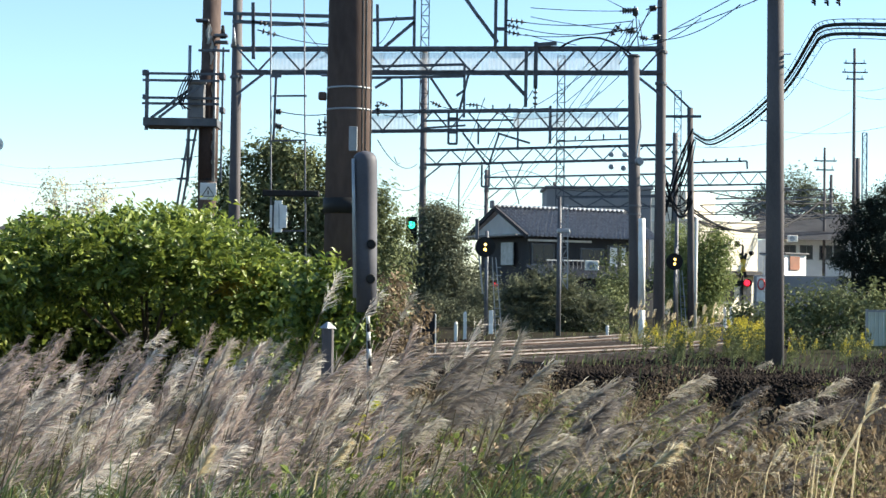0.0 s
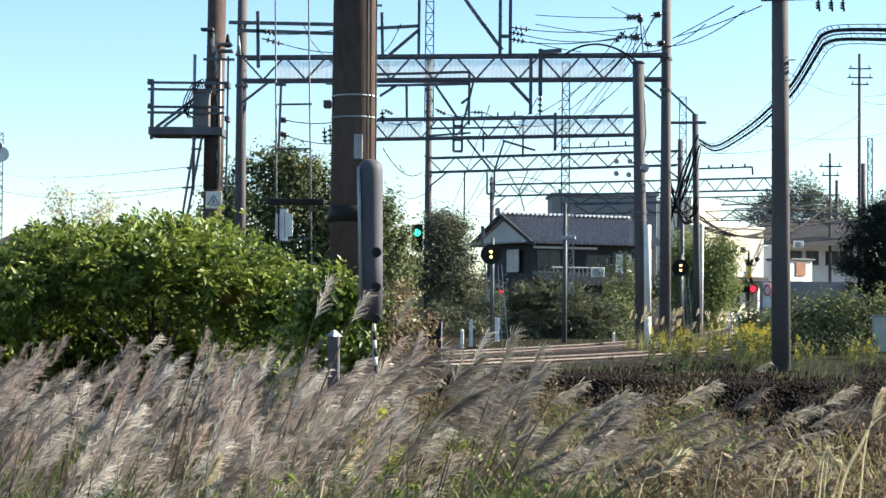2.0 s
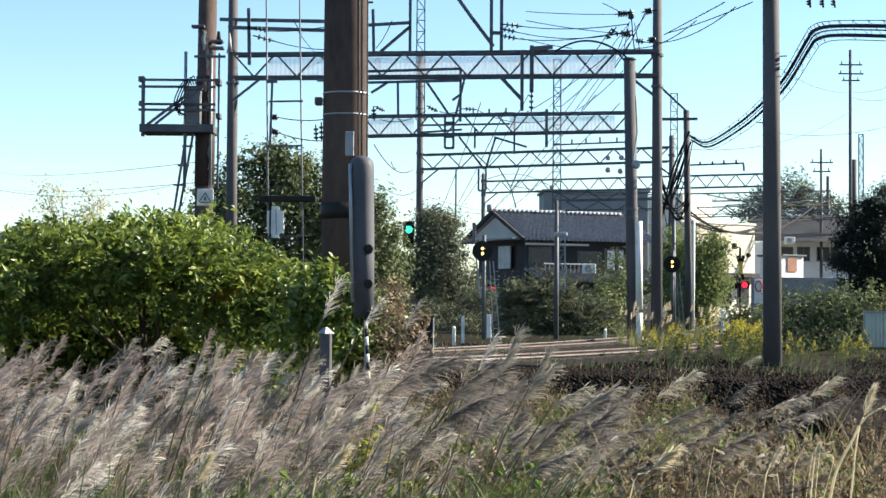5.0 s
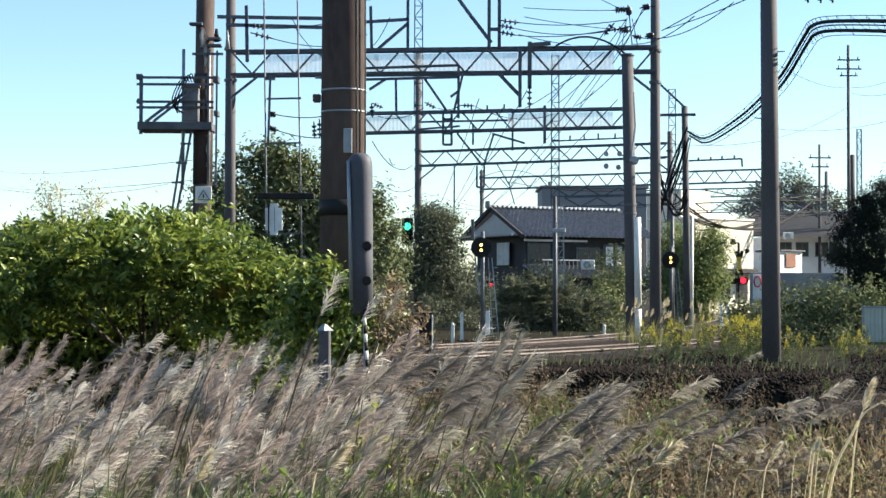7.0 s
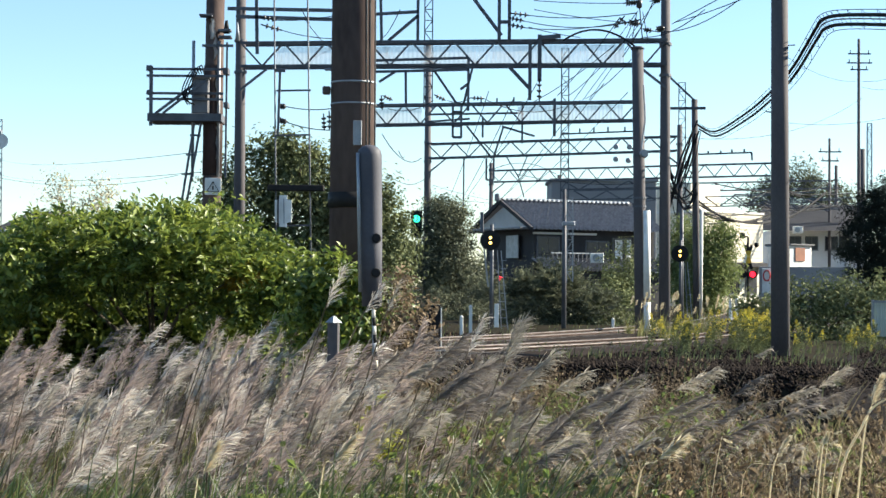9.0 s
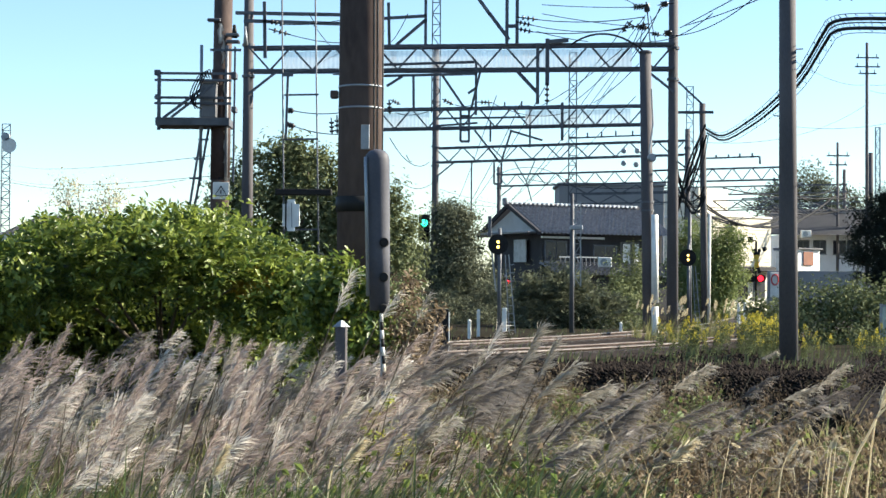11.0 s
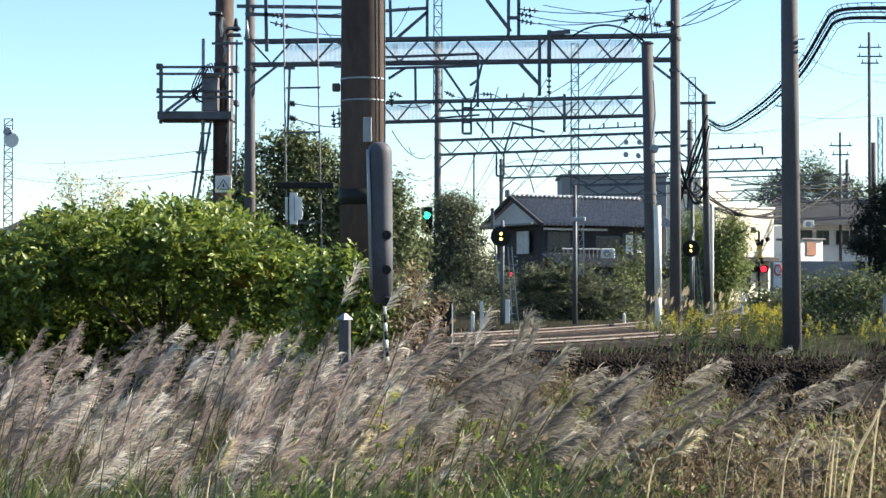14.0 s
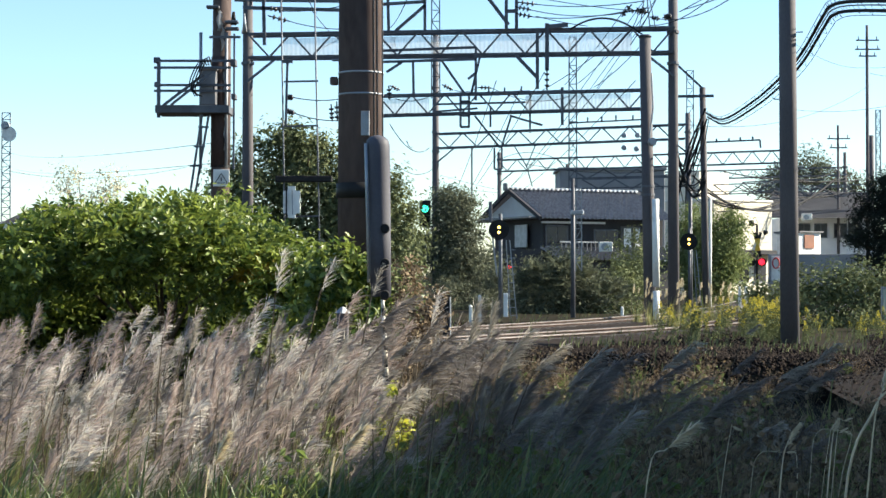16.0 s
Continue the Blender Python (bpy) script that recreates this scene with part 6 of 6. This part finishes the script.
for i in range(155):                       # brown dry weeds towards the bank
    y = 8.4 + 7.0 * pr.random() ** 1.3
    u = pr.uniform(0.11, 0.31) if i % 4 else pr.uniform(-0.06, 0.2)
    if u * y < 4.4:
        weed(u * y, y, WEEDS, pr.uniform(0.85, 1.3), "brown dried weed with small seed heads")
for i in range(70):                        # weeds on the face of the bank
    x = pr.uniform(-2.5, 6.2)
    weed(x, 26.6 - 0.42 * x + pr.uniform(-1.5, 0.8), WEEDS + LEAFY[:1], pr.uniform(0.4, 0.75), "brown weed growing on the face of the bank")
for i in range(125):                       # weeds in the hollow before the bank
    y = pr.uniform(16.5, 24.5)
    x = pr.uniform(-0.05, 0.17) * y
    if height(x, y) < 0.1:
        weed(x, y, WEEDS + LEAFY[:1], pr.uniform(0.75, 1.2), "tangled brown weed in the hollow before the bank")
for i in range(80):                        # fresh weeds low in the middle
    y = pr.uniform(8.2, 15)
    u = pr.uniform(-0.12, 0.15) if i % 6 else pr.uniform(0.12, 0.30)
    weed(u * y, y, LEAFY, pr.uniform(0.9, 1.45), "yellow-green leafy weed among the grass", "leafy_weed", "leafy weeds")
for i in range(170):                       # green grass under the plumes
    y = pr.uniform(7.6, 17)
    u = pr.uniform(-0.31, 0.16) if i % 3 else pr.uniform(-0.05, 0.25)
    g = thing("grass_tuft", (u * y, y, height(u * y, y)), "tuft of long green and straw-coloured grass", "grass", "grass tufts")
    o = new("leaf_tuft", pr.choice(GREEN if pr.random() < 0.6 else TUFTS))
    o.parent = g
    o.matrix_local = Matrix.Scale(pr.uniform(0.9, 1.5), 4)
    if i % 2:
        SWAY.append((g, (u * y, y, height(u * y, y)), pr.uniform(0, 6.28), 0.6))
for i in range(125):                       # lush low grass nearest the path
    y = pr.uniform(8.0, 9.3)
    u = pr.uniform(-0.31, 0.13) if i % 5 else pr.uniform(0.1, 0.31)
    g = thing("grass_tuft", (u * y, y, height(u * y, y)), "tuft of lush green grass at the meadow's edge", "grass", "grass tufts")
    o = new("leaf_tuft", pr.choice(LUSH if i % 6 else GREEN))
    o.parent = g
    o.matrix_local = Matrix.Scale(pr.uniform(1.15, 1.75) * (1.0 if u < 0.1 else 0.8), 4)
STRAW = [blades_mesh("leaf_tuft", 26, 0.25, 1.0, 0.007, "blade_dry", 80 + k, 0.1, 0.5) for k in range(4)]
for i in range(70):                        # straw-coloured stems among the dry weeds
    y = pr.uniform(8.4, 14)
    u = pr.uniform(0.10, 0.31)
    g = thing("straw_tuft", (u * y, y, height(u * y, y)), "tuft of thin dry straw-coloured stems", "grass", "straw tufts")
    o = new("leaf_tuft", pr.choice(STRAW))
    o.parent = g
    o.matrix_local = pose(0, 0, 0, 0, pr.uniform(-4, 12), pr.uniform(0, 360)) @ Matrix.Scale(pr.uniform(0.8, 1.25), 4)
# cream seed heads standing at the bank
def seed_stalk(line, r, head, tilt):
    """A pale bowed stalk along a few places, with a fluffy head at its end."""
    line = [(0.9 * px, 0.9 * py, 1.6 + 0.9 * (pz - 1.6)) for px, py, pz in line]
    x, y, z = line[0]
    g = thing("seed_stalk", (x - 0.05, y, height(x, y)), "pale dry stalk with a fluffy cream seed head", "grass", "cream seed stalks")
    pts = smooth_line_3d([(x - 0.08, y, height(x, y))] + list(line))
    part("stalk", tube(B(), pts, [r * (1 - 0.5 * i / len(pts)) for i in range(len(pts))], 6), "plume_cream", g, "", True)
    o = new("seed_head", pr.choice(CREAM))
    o.parent = g
    o.matrix_local = Matrix.Translation(V(line[-1]) - g.location) @ pose(0, 0, 0, 0, tilt, 0) @ Matrix.Scale(head, 4)


seed_stalk([(2.249, 9.2, 0.483), (2.384, 9.2, 0.829), (2.447, 9.2, 0.936), (2.53, 9.2, 0.99)], 0.0085, 0.7, 62)
seed_stalk([(2.417, 9.4, 0.46), (2.458, 9.4, 0.82), (2.49, 9.4, 0.93)], 0.006, 0.75, 12)
seed_stalk([(1.836, 9.0, 0.502), (1.876, 9.0, 0.70)], 0.005, 0.45, 28)
seed_stalk([(2.119, 9.1, 0.494), (2.144, 9.1, 0.73)], 0.005, 0.38, 12)
seed_stalk([(1.10, 8.9, 0.52), (1.21, 8.9, 0.67)], 0.005, 0.95, 44)
seed_stalk([(-0.62, 9.2, 0.50), (-0.55, 9.2, 0.62)], 0.005, 0.9, 35)
seed_stalk([(-1.30, 9.1, 0.45), (-1.26, 9.1, 0.55)], 0.005, 0.9, 20)
for i in range(7):
    x, y, h = pr.uniform(1.5, 2.6), pr.uniform(8.9, 10.0), pr.uniform(0.55, 0.8)
    seed_stalk([(x, y, h * 0.5), (x + pr.uniform(-0.04, 0.10), y, h), (x + pr.uniform(-0.06, 0.22), y, h + 0.02)], 0.0024, 0.22, pr.uniform(20, 110))


# goldenrod on the bank
def goldenrod_mesh(seed):
    r = np.random.default_rng(seed)
    n = 150
    t = 1.0 - 0.38 * r.random(n) ** 1.4
    a = r.uniform(0, 6.28, n)
    w = (0.03 + 0.36 * (1.0 - t)) * r.uniform(0.3, 1.0, n)
    lop = r.uniform(-0.12, 0.2)
    c = np.stack([np.cos(a) * w + lop * t ** 3, np.sin(a) * w, t - 0.25 * w], 1)
    v, f = leaves(c, np.tile([0, 0, 1.0], (n, 1)), 0.032, 0.8, r)
    me = bpy.data.meshes.new("flower_head")
    me.from_pydata([tuple(p) for p in v], [], [tuple(int(k) for k in q) for q in f])
    me.materials.append(M["flower"])
    n = 110
    t = r.uniform(0.05, 0.85, n)
    a = r.uniform(0, 6.28, n)
    c = np.stack([np.cos(a) * 0.08, np.sin(a) * 0.08, t], 1)
    v, f = leaves(c, np.tile([0, 0, 1.0], (n, 1)), 0.11, 0.25, r)
    me2 = bpy.data.meshes.new("stem_leaves")
    me2.from_pydata([tuple(p) for p in v], [], [tuple(int(k) for k in q) for q in f])
    me2.materials.append(M["leaf_tree"])
    return me, me2


GOLD = [goldenrod_mesh(300 + k) for k in range(4)]
PATCHES = [pr.uniform(0.14, 0.205) for _ in range(9)] + [0.225, 0.25, 0.275]
for i in range(125):
    D = pr.uniform(31.5, 41)
    u = pr.choice(PATCHES) + pr.gauss(0, 0.008)
    g = thing("goldenrod", (u * D, D, 0.22), "yellow flowering goldenrod on the bank", "flower", "goldenrod plants")
    fm, sm = pr.choice(GOLD)
    stand = pose(0, 0, 0, 0, pr.uniform(-10, 24), pr.uniform(-40, 40)) @ Matrix.Scale(pr.uniform(0.35, 0.95) * (0.75 if u > 0.21 else 1.0), 4)
    for nm, me in (("flower_head", fm), ("stem_leaves", sm)):
        o = tagged(new(nm, me), kind="stuff")
        o.parent = g
        o.matrix_local = stand
# low grass along the bank and between the tracks, one growth
bg = thing("bank_grass", (0, 28, 0.1), "low dull green and straw-coloured grass on the railway bank", "grass", "", "stuff")
bv, bf = [], []
for i in range(5500):
    D = 24.5 + 30 * pr.random() ** 1.6
    x = pr.uniform(-0.28, 0.29) * D
    if noise.noise((x * 0.45, D * 0.3, 3.0)) < -0.02:
        continue
    a = pr.uniform(0, 6.28)
    p, q = blade_strip((x, D - 28, height(x, D) - 0.1), Vector((math.cos(a) * 0.3 + 0.3, math.sin(a) * 0.3, 0)), pr.uniform(0.15, 0.5), 0.022, pr, 3)
    bf += [tuple(k + len(bv) for k in face) for face in q]
    bv += p
mesh_part("blades", bv, bf, "leaf_tree", bg)
# pale pampas by the posts on the bank
for k in range(7):
    D = pr.uniform(40, 45)
    x = 6.187 + pr.uniform(-1.0, 1.4)
    pampas(x, D, 5, 1.55, pr, CREAM, (4, 20), "small pampas tussock with pale heads beside the posts")


# ---- the train that comes along the near track ----
TRAIN_X = 7.0


def train_car(y0, label, front):
    """A commuter railcar 19 m long whose front end is at y0; it runs towards +y."""
    c = thing("train_car", (TRAIN_X, y0, RAIL_Z + 0.1), label, "train", "train cars")
    L, W, z0, z1 = 19.0, 2.75, 1.35, 4.1
    bm = box(B(), (TRAIN_X, y0 - L / 2, (z0 + z1) / 2), (W, L, z1 - z0))
    bmesh.ops.bevel(bm, geom=[e for e in bm.edges if abs((e.verts[0].co - e.verts[1].co).y) > 1 and e.verts[0].co.z > 3], offset=0.45, segments=5, affect="EDGES")
    part("body", bm, "train_paint", c, "maroon painted steel body", True)
    part("underframe", box(B(), (TRAIN_X, y0 - L / 2, 1.15), (2.4, L - 1, 0.4), None, 0.03), "dark", c)
    for s in (-1, 1):
        for k in range(4):
            yy = y0 - 2.4 - 4.7 * k
            d = part("door", box(B(), (TRAIN_X + s * (W / 2 + 0.01), yy, 2.3), (0.03, 1.3, 1.85), None, 0.01), "galv", c)
            part("door_pane", box(B(), (TRAIN_X + s * (W / 2 + 0.03), yy, 2.7), (0.02, 0.9, 0.8), None, 0.005), "glass", d)
        for k in range(3):
            part("window", box(B(), (TRAIN_X + s * (W / 2 + 0.012), y0 - 4.75 - 4.7 * k, 2.7), (0.03, 2.6, 0.85), None, 0.01), "glass", c)
    if front:
        part("windscreen", box(B(), (TRAIN_X, y0 + 0.012, 3.0), (2.2, 0.03, 0.9), None, 0.01), "glass", c)
        for s in (-0.9, 0.9):
            part("headlight", cyl(B(), (TRAIN_X + s, y0, 1.8), (TRAIN_X + s, y0 + 0.04, 1.8), 0.12, None, 14), "white", c)
        part("coupler", box(B(), (TRAIN_X, y0 + 0.25, 1.0), (0.25, 0.5, 0.3), None, 0.02), "dark", c)
    part("roof_unit", box(B(), (TRAIN_X, y0 - L / 2, z1 + 0.15), (1.6, 4.5, 0.35), None, 0.05), "galv", c)
    for yy in (y0 - 3, y0 - L + 3):
        bg = part("bogie", box(B(), (TRAIN_X, yy, 0.95), (2.0, 2.9, 0.3), None, 0.03), "dark", c)
        for wy in (-1.05, 1.05):
            for s in (-0.53, 0.53):
                part("wheel", cyl(B(), (TRAIN_X + s - 0.06, yy + wy, RAIL_Z + 0.52), (TRAIN_X + s + 0.06, yy + wy, RAIL_Z + 0.52), 0.42, None, 20), "rail", bg, "", True)
    return c


CARS = [train_car(0.0, "maroon commuter train car leading on the near track", True), train_car(-19.6, "maroon commuter train car coupled behind", False)]
# ---- what moves ----
def motions():
    for g, (x, y, z), ph, k in SWAY:
        rows = []
        for i in range(41):
            t = i * 0.4
            gust = 2.2 * math.sin(0.9 * t + x * 0.8 + y * 0.35) + 1.6 * math.sin(2.3 * t + x * 1.7 + ph) + 0.9 * math.sin(4.1 * t + 2 * ph)
            if t > 15.7:
                gust -= 9
            rows.append((t, pose(x, y, z, 0.8 * math.sin(1.7 * t + ph), k * gust, 0)))
        walk(g, rows)
    # the train runs at a steady 25 m/s, its front still outside the view at the end
    for k, c in enumerate(CARS):
        walk(c, [(t, pose(TRAIN_X, 18.6 - 19.6 * k - 25.0 * (16.0 - t), RAIL_Z + 0.1)) for t in (0.0, 4.0, 8.0, 12.0, 16.0)])


motions()
